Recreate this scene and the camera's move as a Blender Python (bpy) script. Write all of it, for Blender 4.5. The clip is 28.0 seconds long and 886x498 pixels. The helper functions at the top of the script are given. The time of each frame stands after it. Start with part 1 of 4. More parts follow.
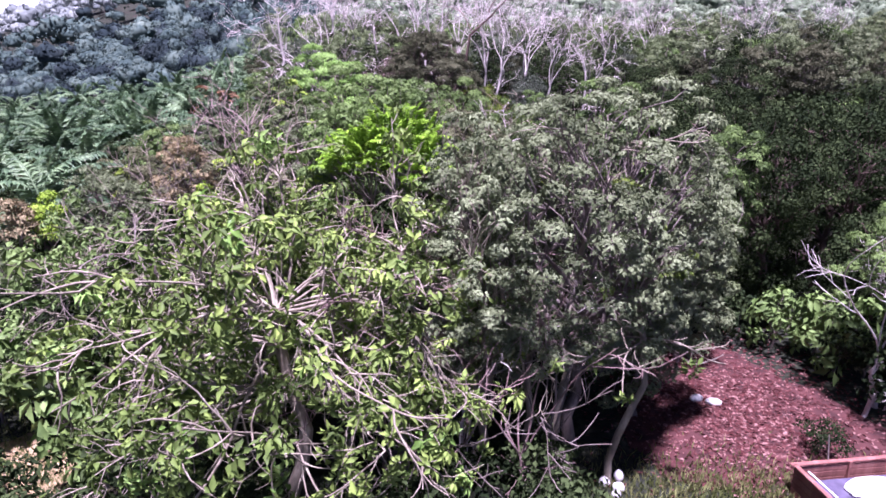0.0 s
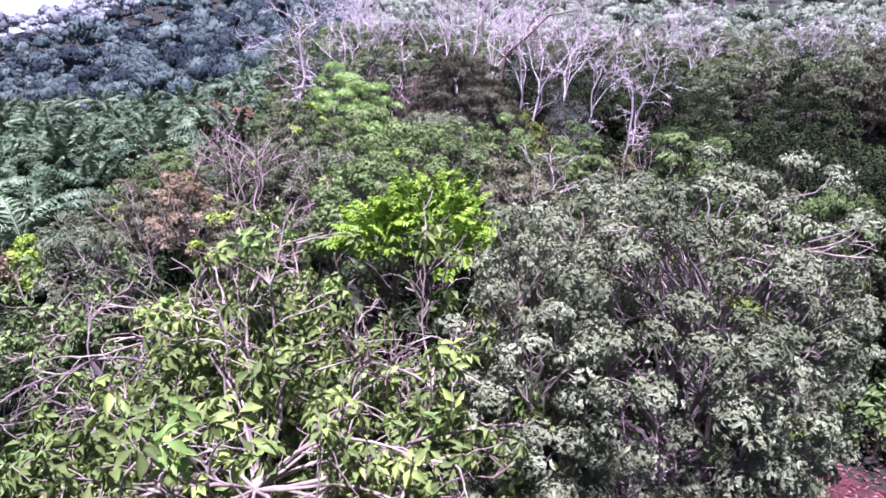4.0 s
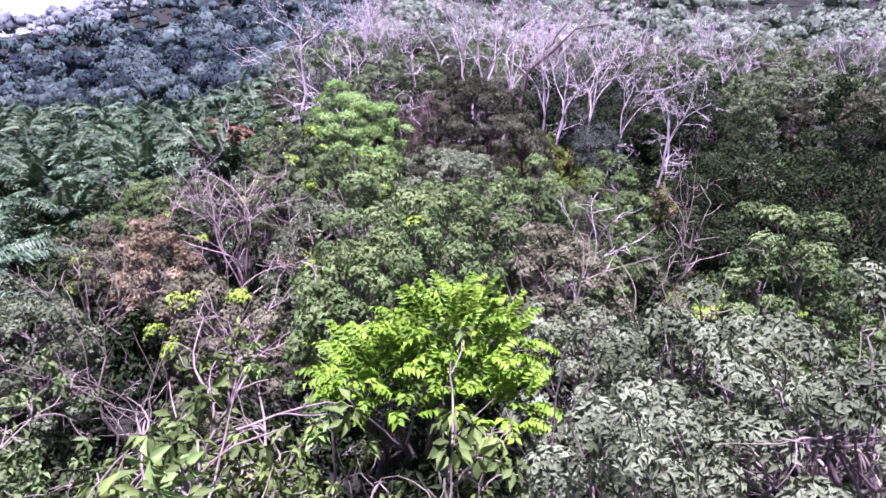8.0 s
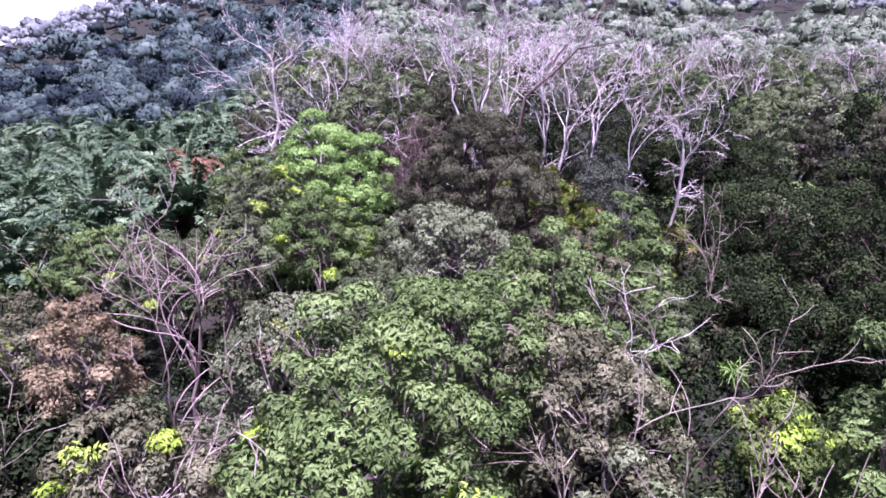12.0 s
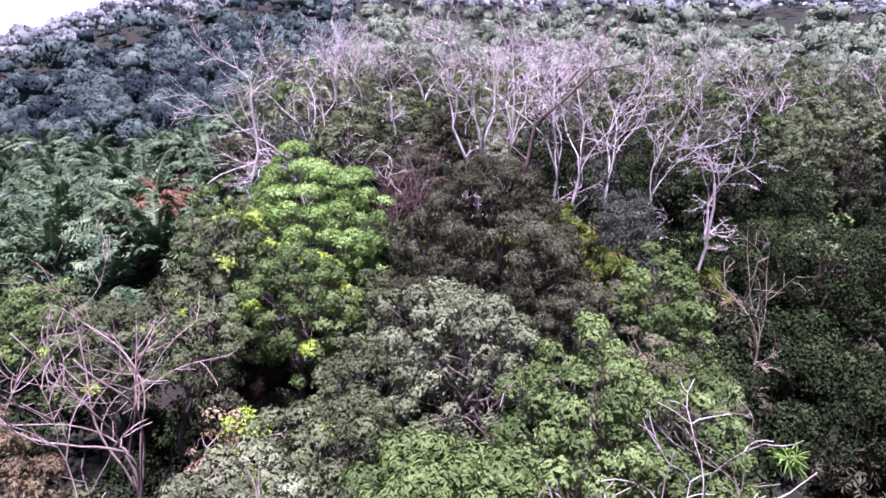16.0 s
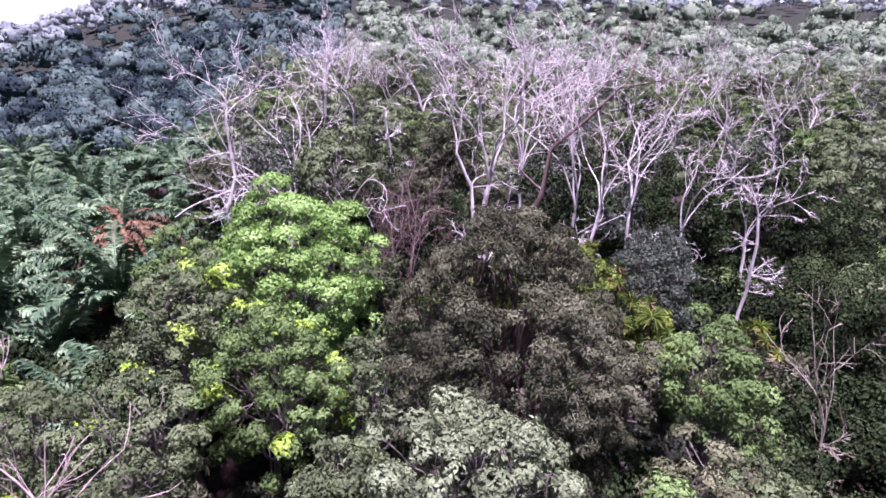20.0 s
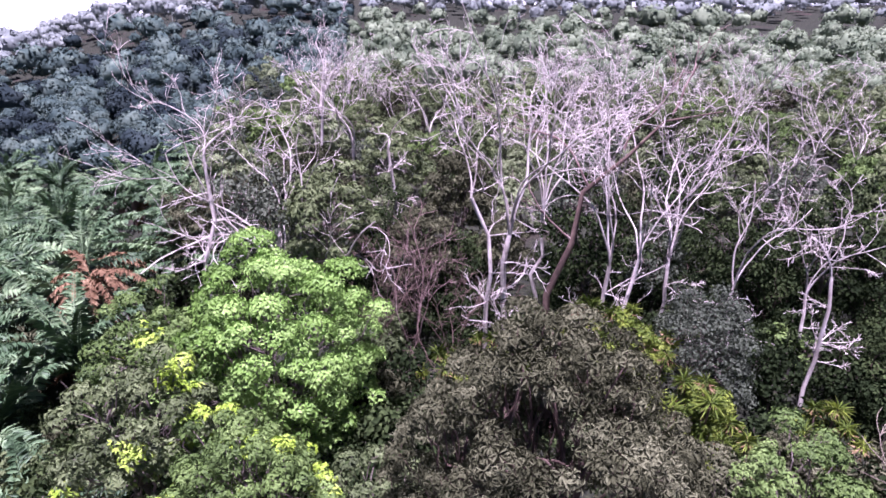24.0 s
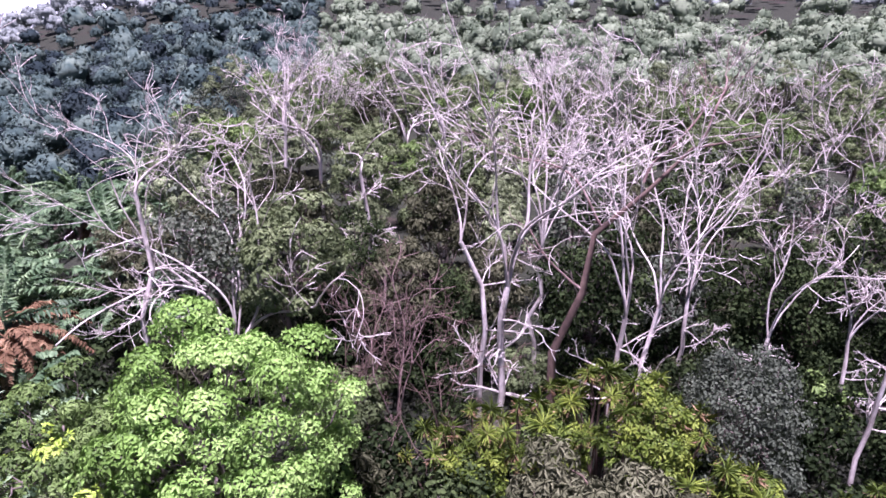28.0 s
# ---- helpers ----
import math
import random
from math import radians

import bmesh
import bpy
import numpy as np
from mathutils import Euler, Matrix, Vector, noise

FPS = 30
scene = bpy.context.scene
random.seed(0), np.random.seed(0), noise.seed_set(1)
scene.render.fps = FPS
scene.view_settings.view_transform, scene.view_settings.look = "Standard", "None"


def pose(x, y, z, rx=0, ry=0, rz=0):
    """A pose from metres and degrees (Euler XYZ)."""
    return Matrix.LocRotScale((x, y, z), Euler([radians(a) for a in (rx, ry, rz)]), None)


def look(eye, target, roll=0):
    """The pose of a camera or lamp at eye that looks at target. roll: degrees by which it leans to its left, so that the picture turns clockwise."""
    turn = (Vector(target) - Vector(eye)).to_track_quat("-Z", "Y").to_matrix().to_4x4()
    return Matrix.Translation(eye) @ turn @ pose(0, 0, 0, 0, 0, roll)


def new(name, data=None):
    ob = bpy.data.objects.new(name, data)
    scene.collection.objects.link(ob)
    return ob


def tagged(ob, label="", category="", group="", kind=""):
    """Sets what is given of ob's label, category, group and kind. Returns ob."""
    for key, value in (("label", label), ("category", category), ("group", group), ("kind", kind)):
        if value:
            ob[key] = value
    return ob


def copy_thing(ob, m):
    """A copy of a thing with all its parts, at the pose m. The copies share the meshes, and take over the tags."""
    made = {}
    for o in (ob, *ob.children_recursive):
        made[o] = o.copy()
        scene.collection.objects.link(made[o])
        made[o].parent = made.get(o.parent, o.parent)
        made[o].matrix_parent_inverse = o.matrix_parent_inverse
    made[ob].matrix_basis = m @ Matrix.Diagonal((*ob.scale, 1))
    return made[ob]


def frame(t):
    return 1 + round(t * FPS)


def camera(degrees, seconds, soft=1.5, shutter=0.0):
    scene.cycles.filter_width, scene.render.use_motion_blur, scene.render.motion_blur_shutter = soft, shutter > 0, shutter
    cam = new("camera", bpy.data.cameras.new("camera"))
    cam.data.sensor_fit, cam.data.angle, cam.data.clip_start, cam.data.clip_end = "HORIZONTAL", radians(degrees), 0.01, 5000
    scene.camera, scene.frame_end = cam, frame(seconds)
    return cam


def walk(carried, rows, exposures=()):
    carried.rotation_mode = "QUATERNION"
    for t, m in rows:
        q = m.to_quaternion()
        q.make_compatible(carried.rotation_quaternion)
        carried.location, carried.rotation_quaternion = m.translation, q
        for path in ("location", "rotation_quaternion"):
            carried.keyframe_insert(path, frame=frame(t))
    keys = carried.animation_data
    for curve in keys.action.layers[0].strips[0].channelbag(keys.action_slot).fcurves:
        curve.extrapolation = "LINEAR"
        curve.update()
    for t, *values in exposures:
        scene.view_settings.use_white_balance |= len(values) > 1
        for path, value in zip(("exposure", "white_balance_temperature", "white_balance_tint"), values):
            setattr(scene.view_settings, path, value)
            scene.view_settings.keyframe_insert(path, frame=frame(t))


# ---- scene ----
cam = camera(70.6, 28.0, soft=1.65)
METRES, EYE, TILT, LEAN, TURN = 40.0, 14.0, -18.0, -1.0, 0.0
ROWS = [
    (0.0, 0.0, 0.0, 0.0, 0.0, 0.0, -0.0),
    (0.5, -0.0015, 0.0154, 0.0089, 0.43, 0.09, -0.25),
    (1.0, -0.0033, 0.0308, 0.0178, 0.63, 0.17, -0.38),
    (1.5, -0.0047, 0.046, 0.0267, 0.73, 0.36, -0.53),
    (2.0, -0.0064, 0.0607, 0.0352, 0.91, 0.37, -0.78),
    (2.5, -0.0084, 0.076, 0.0439, 1.16, 0.38, -1.08),
    (3.0, -0.0108, 0.0913, 0.0529, 1.54, 0.43, -1.39),
    (3.5, -0.0137, 0.1065, 0.062, 1.95, 0.38, -1.73),
    (5.5, -0.0209, 0.1707, 0.0988, 1.41, 0.55, -1.38),
    (6.0, -0.0227, 0.1863, 0.1071, 1.39, 0.56, -1.39),
    (6.5, -0.0251, 0.2018, 0.1149, 1.7, 0.58, -1.58),
    (7.0, -0.0283, 0.2175, 0.1234, 2.06, 0.56, -1.89),
    (7.5, -0.0313, 0.2329, 0.1323, 2.36, 0.56, -2.06),
    (8.0, -0.0337, 0.2487, 0.141, 2.54, 0.49, -2.23),
    (8.5, -0.0358, 0.264, 0.1495, 2.67, 0.52, -2.24),
    (9.0, -0.0382, 0.2795, 0.1581, 2.71, 0.6, -2.25),
    (9.5, -0.0407, 0.2963, 0.1667, 2.69, 0.67, -2.25),
    (10.0, -0.0426, 0.3124, 0.1756, 2.52, 0.69, -2.06),
    (10.5, -0.0432, 0.3276, 0.1844, 2.38, 0.79, -1.88),
    (11.0, -0.0446, 0.3437, 0.1931, 1.99, 0.88, -1.72),
    (11.5, -0.0461, 0.3598, 0.2018, 1.68, 1.02, -1.56),
    (12.0, -0.0476, 0.3758, 0.2106, 1.42, 1.1, -1.37),
    (12.5, -0.049, 0.3899, 0.2196, 1.23, 1.04, -1.26),
    (14.5, -0.0523, 0.4549, 0.2528, 0.9, 1.46, -0.96),
    (15.0, -0.0535, 0.4702, 0.2614, 0.92, 1.51, -1.02),
    (15.5, -0.0554, 0.4853, 0.2697, 1.02, 1.54, -1.13),
    (16.0, -0.0567, 0.5003, 0.2788, 1.13, 1.52, -1.18),
    (16.5, -0.0581, 0.5156, 0.2869, 0.91, 1.48, -1.1),
    (17.0, -0.0595, 0.531, 0.2953, 0.67, 1.53, -0.97),
    (17.5, -0.0609, 0.5458, 0.304, 0.62, 1.48, -0.85),
    (18.0, -0.0629, 0.5611, 0.3125, 0.62, 1.51, -0.85),
    (18.5, -0.064, 0.5766, 0.321, 0.71, 1.47, -0.84),
    (19.0, -0.0647, 0.5913, 0.3293, 0.74, 1.45, -0.97),
    (19.5, -0.0665, 0.607, 0.3369, 0.7, 1.3, -1.05),
    (20.0, -0.0682, 0.6224, 0.3459, 0.84, 1.19, -1.1),
    (20.5, -0.0702, 0.6383, 0.3547, 1.04, 1.16, -1.16),
    (21.0, -0.0717, 0.6536, 0.363, 1.09, 1.18, -1.29),
    (21.5, -0.074, 0.6697, 0.3725, 1.17, 1.16, -1.22),
    (23.5, -0.0807, 0.732, 0.4063, 1.32, 1.47, -1.18),
    (24.0, -0.0818, 0.7477, 0.4149, 1.17, 1.5, -1.07),
    (24.5, -0.0829, 0.7632, 0.4234, 0.88, 1.37, -0.99),
    (25.0, -0.0835, 0.7777, 0.4315, 0.6, 1.43, -0.84),
    (25.5, -0.0855, 0.7929, 0.4396, 0.36, 1.19, -0.7),
    (26.0, -0.0868, 0.809, 0.4479, 0.3, 1.18, -0.47),
    (26.5, -0.0872, 0.8245, 0.4564, 0.1, 1.1, -0.4),
    (27.0, -0.088, 0.8394, 0.4643, -0.09, 1.03, -0.41),
    (27.5, -0.0894, 0.8552, 0.4725, -0.37, 0.76, -0.23),
    (28.0, -0.0904, 0.8713, 0.4807, -0.75, 0.68, 0.09),
]
walk(cam, [(t, pose(0, 0, EYE, TILT, LEAN, TURN) @ pose(METRES * x, METRES * y, METRES * z, 90 + pitch, roll, yaw)) for t, x, y, z, yaw, pitch, roll in ROWS],
     exposures=[(0.0, 1.46, 5480, 52), (3.0, 1.52, 5380, 57), (8.0, 1.4, 5320, 62), (12.0, 1.32, 5380, 62), (16.0, 1.24, 5500, 58), (20.0, 1.32, 5500, 56), (28.0, 1.25, 5640, 50)])

# ---- light ----
world = bpy.data.worlds.new("sky")
scene.world = world
world.use_nodes = True
wn = world.node_tree
sky = wn.nodes.new("ShaderNodeTexSky")
sky.sky_type = "NISHITA"
sky.sun_disc = False
SUN_UP, SUN_TURN = 78.0, 190.0
sky.sun_elevation, sky.sun_rotation = radians(SUN_UP), radians(SUN_TURN)
sky.air_density, sky.dust_density, sky.ozone_density = 0.35, 0.6, 1.0
wn.links.new(sky.outputs[0], wn.nodes["Background"].inputs[0])
wn.nodes["Background"].inputs[1].default_value = 0.032
sun = new("sun", bpy.data.lights.new("sun", "SUN"))
sun.data.energy, sun.data.angle, sun.data.color = 5.0, radians(4), (1.0, 0.96, 0.9)
aim = Vector((math.sin(radians(SUN_TURN)) * math.cos(radians(SUN_UP)), math.cos(radians(SUN_TURN)) * math.cos(radians(SUN_UP)), math.sin(radians(SUN_UP))))
sun.matrix_world = look(aim * 100, (0, 0, 0))


# ---- bright overcast sky beyond the hills ----
haze = bpy.data.materials.new("bright_cloud")
haze.use_nodes = True
hn = haze.node_tree
em = hn.nodes.new("ShaderNodeEmission")
em.inputs[0].default_value, em.inputs[1].default_value = (0.95, 0.97, 1.0, 1), 0.85
hn.links.new(em.outputs[0], hn.nodes["Material Output"].inputs[0])
me = bpy.data.meshes.new("backdrop")
arc = [radians(a) for a in range(-55, 46, 5)]
me.from_pydata([(3000 * math.sin(a), 3000 * math.cos(a), z) for z in (-100, 300) for a in arc], [], [(i, i + 1, len(arc) + i + 1, len(arc) + i) for i in range(len(arc) - 1)])
me.materials.append(haze)
tagged(new("backdrop", me), "plain white overcast sky behind the hills", "sky", kind="structure")


# ---- materials ----
def nodes_of(name):
    m = bpy.data.materials.new(name)
    m.use_nodes = True
    return m, m.node_tree.nodes, m.node_tree.links


def ramp(nodes, stops):
    r = nodes.new("ShaderNodeValToRGB")
    while len(r.color_ramp.elements) < len(stops):
        r.color_ramp.elements.new(0.5)
    for e, (at, c) in zip(r.color_ramp.elements, stops):
        e.position, e.color = at, (*c, 1)
    return r


def leaf_material(name, dark, mid, light, gloss=0.45, glow=0.1, patch=1.2, spec=0.16):
    """Foliage: each leaf has its own shade, and boughs differ in patches."""
    m, n, l = nodes_of(name)
    geo = n.new("ShaderNodeNewGeometry")
    obj = n.new("ShaderNodeObjectInfo")
    tc = n.new("ShaderNodeTexCoord")
    nz = n.new("ShaderNodeTexNoise")
    nz.inputs["Scale"].default_value, nz.inputs["Detail"].default_value = patch, 4
    l.new(tc.outputs["Object"], nz.inputs["Vector"])
    a = n.new("ShaderNodeMath"); a.operation = "MULTIPLY_ADD"
    l.new(geo.outputs["Random Per Island"], a.inputs[0]); a.inputs[1].default_value = 0.14
    l.new(nz.outputs["Fac"], a.inputs[2])
    b = n.new("ShaderNodeMath"); b.operation = "MULTIPLY_ADD"
    l.new(obj.outputs["Random"], b.inputs[0]); b.inputs[1].default_value = 0.22
    l.new(a.outputs[0], b.inputs[2])
    r = ramp(n, [(0.44, dark), (0.66, mid), (0.9, light)])
    l.new(b.outputs[0], r.inputs[0])
    p = n["Principled BSDF"]
    p.inputs["Roughness"].default_value = gloss
    p.inputs["Specular IOR Level"].default_value = spec
    l.new(r.outputs[0], p.inputs["Base Color"])
    t = n.new("ShaderNodeBsdfTranslucent")
    l.new(r.outputs[0], t.inputs["Color"])
    mix = n.new("ShaderNodeMixShader")
    mix.inputs[0].default_value = glow
    l.new(p.outputs[0], mix.inputs[1]); l.new(t.outputs[0], mix.inputs[2])
    l.new(mix.outputs[0], n["Material Output"].inputs[0])
    return m


def bark_material(name, a, b, c, scale=3.0, rough=0.85):
    m, n, l = nodes_of(name)
    tc = n.new("ShaderNodeTexCoord")
    mp = n.new("ShaderNodeMapping"); mp.inputs["Scale"].default_value = (1, 1, 0.35)
    l.new(tc.outputs["Object"], mp.inputs[0])
    nz = n.new("ShaderNodeTexNoise")
    nz.inputs["Scale"].default_value, nz.inputs["Detail"].default_value, nz.inputs["Roughness"].default_value = scale, 8, 0.65
    l.new(mp.outputs[0], nz.inputs["Vector"])
    r = ramp(n, [(0.3, a), (0.52, b), (0.72, c)])
    l.new(nz.outputs["Fac"], r.inputs[0])
    p = n["Principled BSDF"]
    l.new(r.outputs[0], p.inputs["Base Color"])
    p.inputs["Roughness"].default_value = rough
    fine = n.new("ShaderNodeTexNoise")
    fine.inputs["Scale"].default_value, fine.inputs["Detail"].default_value = scale * 9, 5
    l.new(mp.outputs[0], fine.inputs["Vector"])
    bp = n.new("ShaderNodeBump"); bp.inputs["Strength"].default_value, bp.inputs["Distance"].default_value = 0.6, 0.03
    l.new(fine.outputs["Fac"], bp.inputs["Height"]); l.new(bp.outputs[0], p.inputs["Normal"])
    return m


def plain_material(name, a, b, scale, rough=0.6, metal=0.0):
    m, n, l = nodes_of(name)
    tc = n.new("ShaderNodeTexCoord")
    nz = n.new("ShaderNodeTexNoise")
    nz.inputs["Scale"].default_value, nz.inputs["Detail"].default_value = scale, 6
    l.new(tc.outputs["Object"], nz.inputs["Vector"])
    r = ramp(n, [(0.35, a), (0.68, b)])
    l.new(nz.outputs["Fac"], r.inputs[0])
    p = n["Principled BSDF"]
    l.new(r.outputs[0], p.inputs["Base Color"])
    p.inputs["Roughness"].default_value, p.inputs["Metallic"].default_value = rough, metal
    bp = n.new("ShaderNodeBump"); bp.inputs["Strength"].default_value, bp.inputs["Distance"].default_value = 0.3, 0.02
    l.new(nz.outputs["Fac"], bp.inputs["Height"]); l.new(bp.outputs[0], p.inputs["Normal"])
    return m


def ground_material():
    m, n, l = nodes_of("forest_floor")
    tc = n.new("ShaderNodeTexCoord")
    big = n.new("ShaderNodeTexNoise"); big.inputs["Scale"].default_value, big.inputs["Detail"].default_value = 0.09, 5
    small = n.new("ShaderNodeTexNoise"); small.inputs["Scale"].default_value, small.inputs["Detail"].default_value = 4.0, 8
    l.new(tc.outputs["Object"], big.inputs["Vector"]); l.new(tc.outputs["Object"], small.inputs["Vector"])
    # soil and weed colours are darkened to carry the shade under the trees
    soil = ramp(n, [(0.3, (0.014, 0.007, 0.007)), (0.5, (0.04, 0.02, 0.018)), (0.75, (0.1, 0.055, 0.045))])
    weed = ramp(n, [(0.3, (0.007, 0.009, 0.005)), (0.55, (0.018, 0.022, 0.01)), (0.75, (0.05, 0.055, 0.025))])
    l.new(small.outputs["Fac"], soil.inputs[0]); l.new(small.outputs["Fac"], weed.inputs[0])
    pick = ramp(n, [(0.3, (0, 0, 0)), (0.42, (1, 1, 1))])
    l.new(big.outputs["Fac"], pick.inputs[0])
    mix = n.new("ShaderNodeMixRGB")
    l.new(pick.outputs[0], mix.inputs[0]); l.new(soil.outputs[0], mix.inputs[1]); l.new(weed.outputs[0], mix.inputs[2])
    p = n["Principled BSDF"]
    l.new(mix.outputs[0], p.inputs["Base Color"]); p.inputs["Roughness"].default_value = 0.95
    bp = n.new("ShaderNodeBump"); bp.inputs["Strength"].default_value, bp.inputs["Distance"].default_value = 0.8, 0.12
    l.new(small.outputs["Fac"], bp.inputs["Height"]); l.new(bp.outputs[0], p.inputs["Normal"])
    return m


FLOOR = ground_material()
RUBBER = leaf_material("rubber_leaf", (0.048, 0.066, 0.027), (0.11, 0.147, 0.06), (0.22, 0.275, 0.125), 0.55)
GREEN = leaf_material("green_leaf", (0.054, 0.092, 0.026), (0.125, 0.2, 0.054), (0.24, 0.35, 0.11), 0.55)
RUBBER_PALE = leaf_material("pale_leaf", (0.072, 0.094, 0.043), (0.168, 0.208, 0.1), (0.33, 0.395, 0.215), 0.55)
DULL = leaf_material("dull_leaf", (0.06, 0.066, 0.03), (0.135, 0.143, 0.07), (0.27, 0.28, 0.15), 0.6)
FRESH = leaf_material("fresh_leaf", (0.052, 0.085, 0.02), (0.14, 0.21, 0.05), (0.32, 0.44, 0.1), 0.55, 0.14)
LIME = leaf_material("lime_leaf", (0.07, 0.14, 0.01), (0.17, 0.33, 0.02), (0.34, 0.55, 0.05), 0.42, 0.2)
BRIGHT = leaf_material("bright_leaf", (0.085, 0.16, 0.03), (0.21, 0.37, 0.08), (0.38, 0.58, 0.17), 0.42, 0.15)
YELLOW = leaf_material("yellow_leaf", (0.2, 0.33, 0.03), (0.36, 0.53, 0.06), (0.52, 0.67, 0.14), 0.45, 0.2)
GOLD = leaf_material("gold_leaf", (0.04, 0.066, 0.011), (0.105, 0.16, 0.024), (0.28, 0.35, 0.058), 0.5, 0.15)
DARK = leaf_material("dark_leaf", (0.036, 0.04, 0.02), (0.088, 0.094, 0.05), (0.215, 0.225, 0.13), 0.6, spec=0.08)
GREY = leaf_material("grey_leaf", (0.04, 0.052, 0.034), (0.09, 0.112, 0.075), (0.18, 0.21, 0.145), 0.6)
# shade between the trees is put into this very dark leaf colour
SHADE = leaf_material("shaded_green_leaf", (0.011, 0.019, 0.008), (0.028, 0.044, 0.017), (0.072, 0.104, 0.038), 0.75, spec=0.04)
DRY = leaf_material("dry_leaf", (0.1, 0.08, 0.045), (0.25, 0.2, 0.1), (0.46, 0.39, 0.22), 0.6)
LITTER = leaf_material("leaf_litter", (0.04, 0.01, 0.011), (0.11, 0.034, 0.032), (0.42, 0.25, 0.225), 0.75, 0.05, 5.0)
GRASS = leaf_material("grass_blade", (0.06, 0.09, 0.02), (0.16, 0.19, 0.06), (0.34, 0.35, 0.14), 0.6)
BLUE = leaf_material("palm_leaf", (0.028, 0.056, 0.026), (0.1, 0.176, 0.084), (0.29, 0.41, 0.215), 0.45, 0.1, 0.6, 0.2)
BROWN_FROND = leaf_material("dead_frond", (0.1, 0.055, 0.03), (0.24, 0.145, 0.08), (0.42, 0.29, 0.17), 0.75)
# blue of the haze is put into the hill's leaf colour
HILL = leaf_material("hazed_hill_leaf", (0.035, 0.06, 0.058), (0.085, 0.128, 0.112), (0.18, 0.24, 0.19), 0.9, 0.1, 0.3, 0.02)
HILL_GREEN = leaf_material("hillside_leaf", (0.05, 0.075, 0.045), (0.14, 0.185, 0.115), (0.29, 0.35, 0.23), 0.8, 0.1, 0.22, 0.04)
# darker crowns, their colour tinted with the same haze blue
HILL_DARK = leaf_material("hazed_dark_hill_leaf", (0.016, 0.026, 0.03), (0.036, 0.053, 0.055), (0.08, 0.105, 0.1), 0.9, 0.1, 0.1, 0.02)
# distance haze is put into this colour as a paler grey
RIDGE = leaf_material("hazed_ridge_leaf", (0.13, 0.155, 0.15), (0.24, 0.275, 0.26), (0.38, 0.42, 0.38), 0.7, 0.1, 0.06, 0.1)
BARK = bark_material("grey_bark", (0.1, 0.075, 0.065), (0.2, 0.16, 0.14), (0.36, 0.31, 0.28))
PINK = bark_material("pinkish_branch", (0.26, 0.18, 0.15), (0.46, 0.35, 0.31), (0.68, 0.57, 0.52))
PALE = bark_material("bleached_wood", (0.36, 0.3, 0.27), (0.68, 0.61, 0.57), (0.88, 0.83, 0.8))
RED = bark_material("reddish_twig", (0.14, 0.085, 0.075), (0.27, 0.18, 0.165), (0.46, 0.36, 0.33))
BROWN = bark_material("brown_bark", (0.06, 0.038, 0.032), (0.13, 0.085, 0.068), (0.24, 0.165, 0.135))
WOOD = bark_material("weathered_wood", (0.15, 0.12, 0.09), (0.32, 0.27, 0.205), (0.56, 0.495, 0.4))


# ---- building blocks ----
class Geo:
    """Gathers vertices and faces of one part."""

    def __init__(self):
        self.v, self.t, self.q, self.n = [], [], [], 0

    def add(self, v, f):
        v, f = np.asarray(v, float).reshape(-1, 3), np.asarray(f, int)
        (self.t if f.shape[1] == 3 else self.q).append(f + self.n)
        self.v.append(v)
        self.n += len(v)

    def mesh(self, name, mat):
        me = bpy.data.meshes.new(name)
        v = np.concatenate(self.v)
        t = np.concatenate(self.t) if self.t else np.zeros((0, 3), int)
        q = np.concatenate(self.q) if self.q else np.zeros((0, 4), int)
        me.vertices.add(len(v)); me.vertices.foreach_set("co", v.astype(np.float32).ravel())
        loops = np.concatenate([t.ravel(), q.ravel()]).astype(np.int32)
        me.loops.add(len(loops)); me.loops.foreach_set("vertex_index", loops)
        starts = np.concatenate([np.arange(len(t)) * 3, len(t) * 3 + np.arange(len(q)) * 4]).astype(np.int32)
        me.polygons.add(len(starts)); me.polygons.foreach_set("loop_start", starts)
        me.update(calc_edges=True)
        me.materials.append(mat)
        return me


def part(name, geo, mat, parent, label=""):
    me = geo if isinstance(geo, bpy.types.Mesh) else geo.mesh(name, mat)
    ob = new(name, me)
    ob.parent = parent
    if label:
        tagged(ob, label)
    return ob


def base(name, x, y, z, label, category, group="", turn=0.0):
    ob = new(name)
    ob.matrix_basis = pose(x, y, z, 0, 0, turn)
    return tagged(ob, label, category, group)


def unit(a):
    return a / np.maximum(np.linalg.norm(a, axis=-1, keepdims=True), 1e-9)


def step(a, b, x):
    t = min(max((x - a) / (b - a), 0.0), 1.0)
    return t * t * (3 - 2 * t)


def gz(x, y):
    """Height of the ground."""
    d, a = math.hypot(x, y), math.degrees(math.atan2(x, y))
    front = step(80, 55, abs(a))
    if d < 200:
        rise = 5.0 * step(40, 68, d) + 0.085 * max(d - 66, 0)
    else:
        rise = 16.4 + 0.15 * (min(d, 500) - 200) - 0.03 * max(d - 500, 0)
    turn = 0.05 + 0.95 * step(-44, -14, a)
    valley = 8 * step(-10, -30, a) * step(40, 130, d) * step(420, 240, d)
    far = step(3000, 900, d)
    return (rise * turn - valley) * front * far + 0.25 * math.sin(x * 0.31 + 1) * math.cos(y * 0.23)


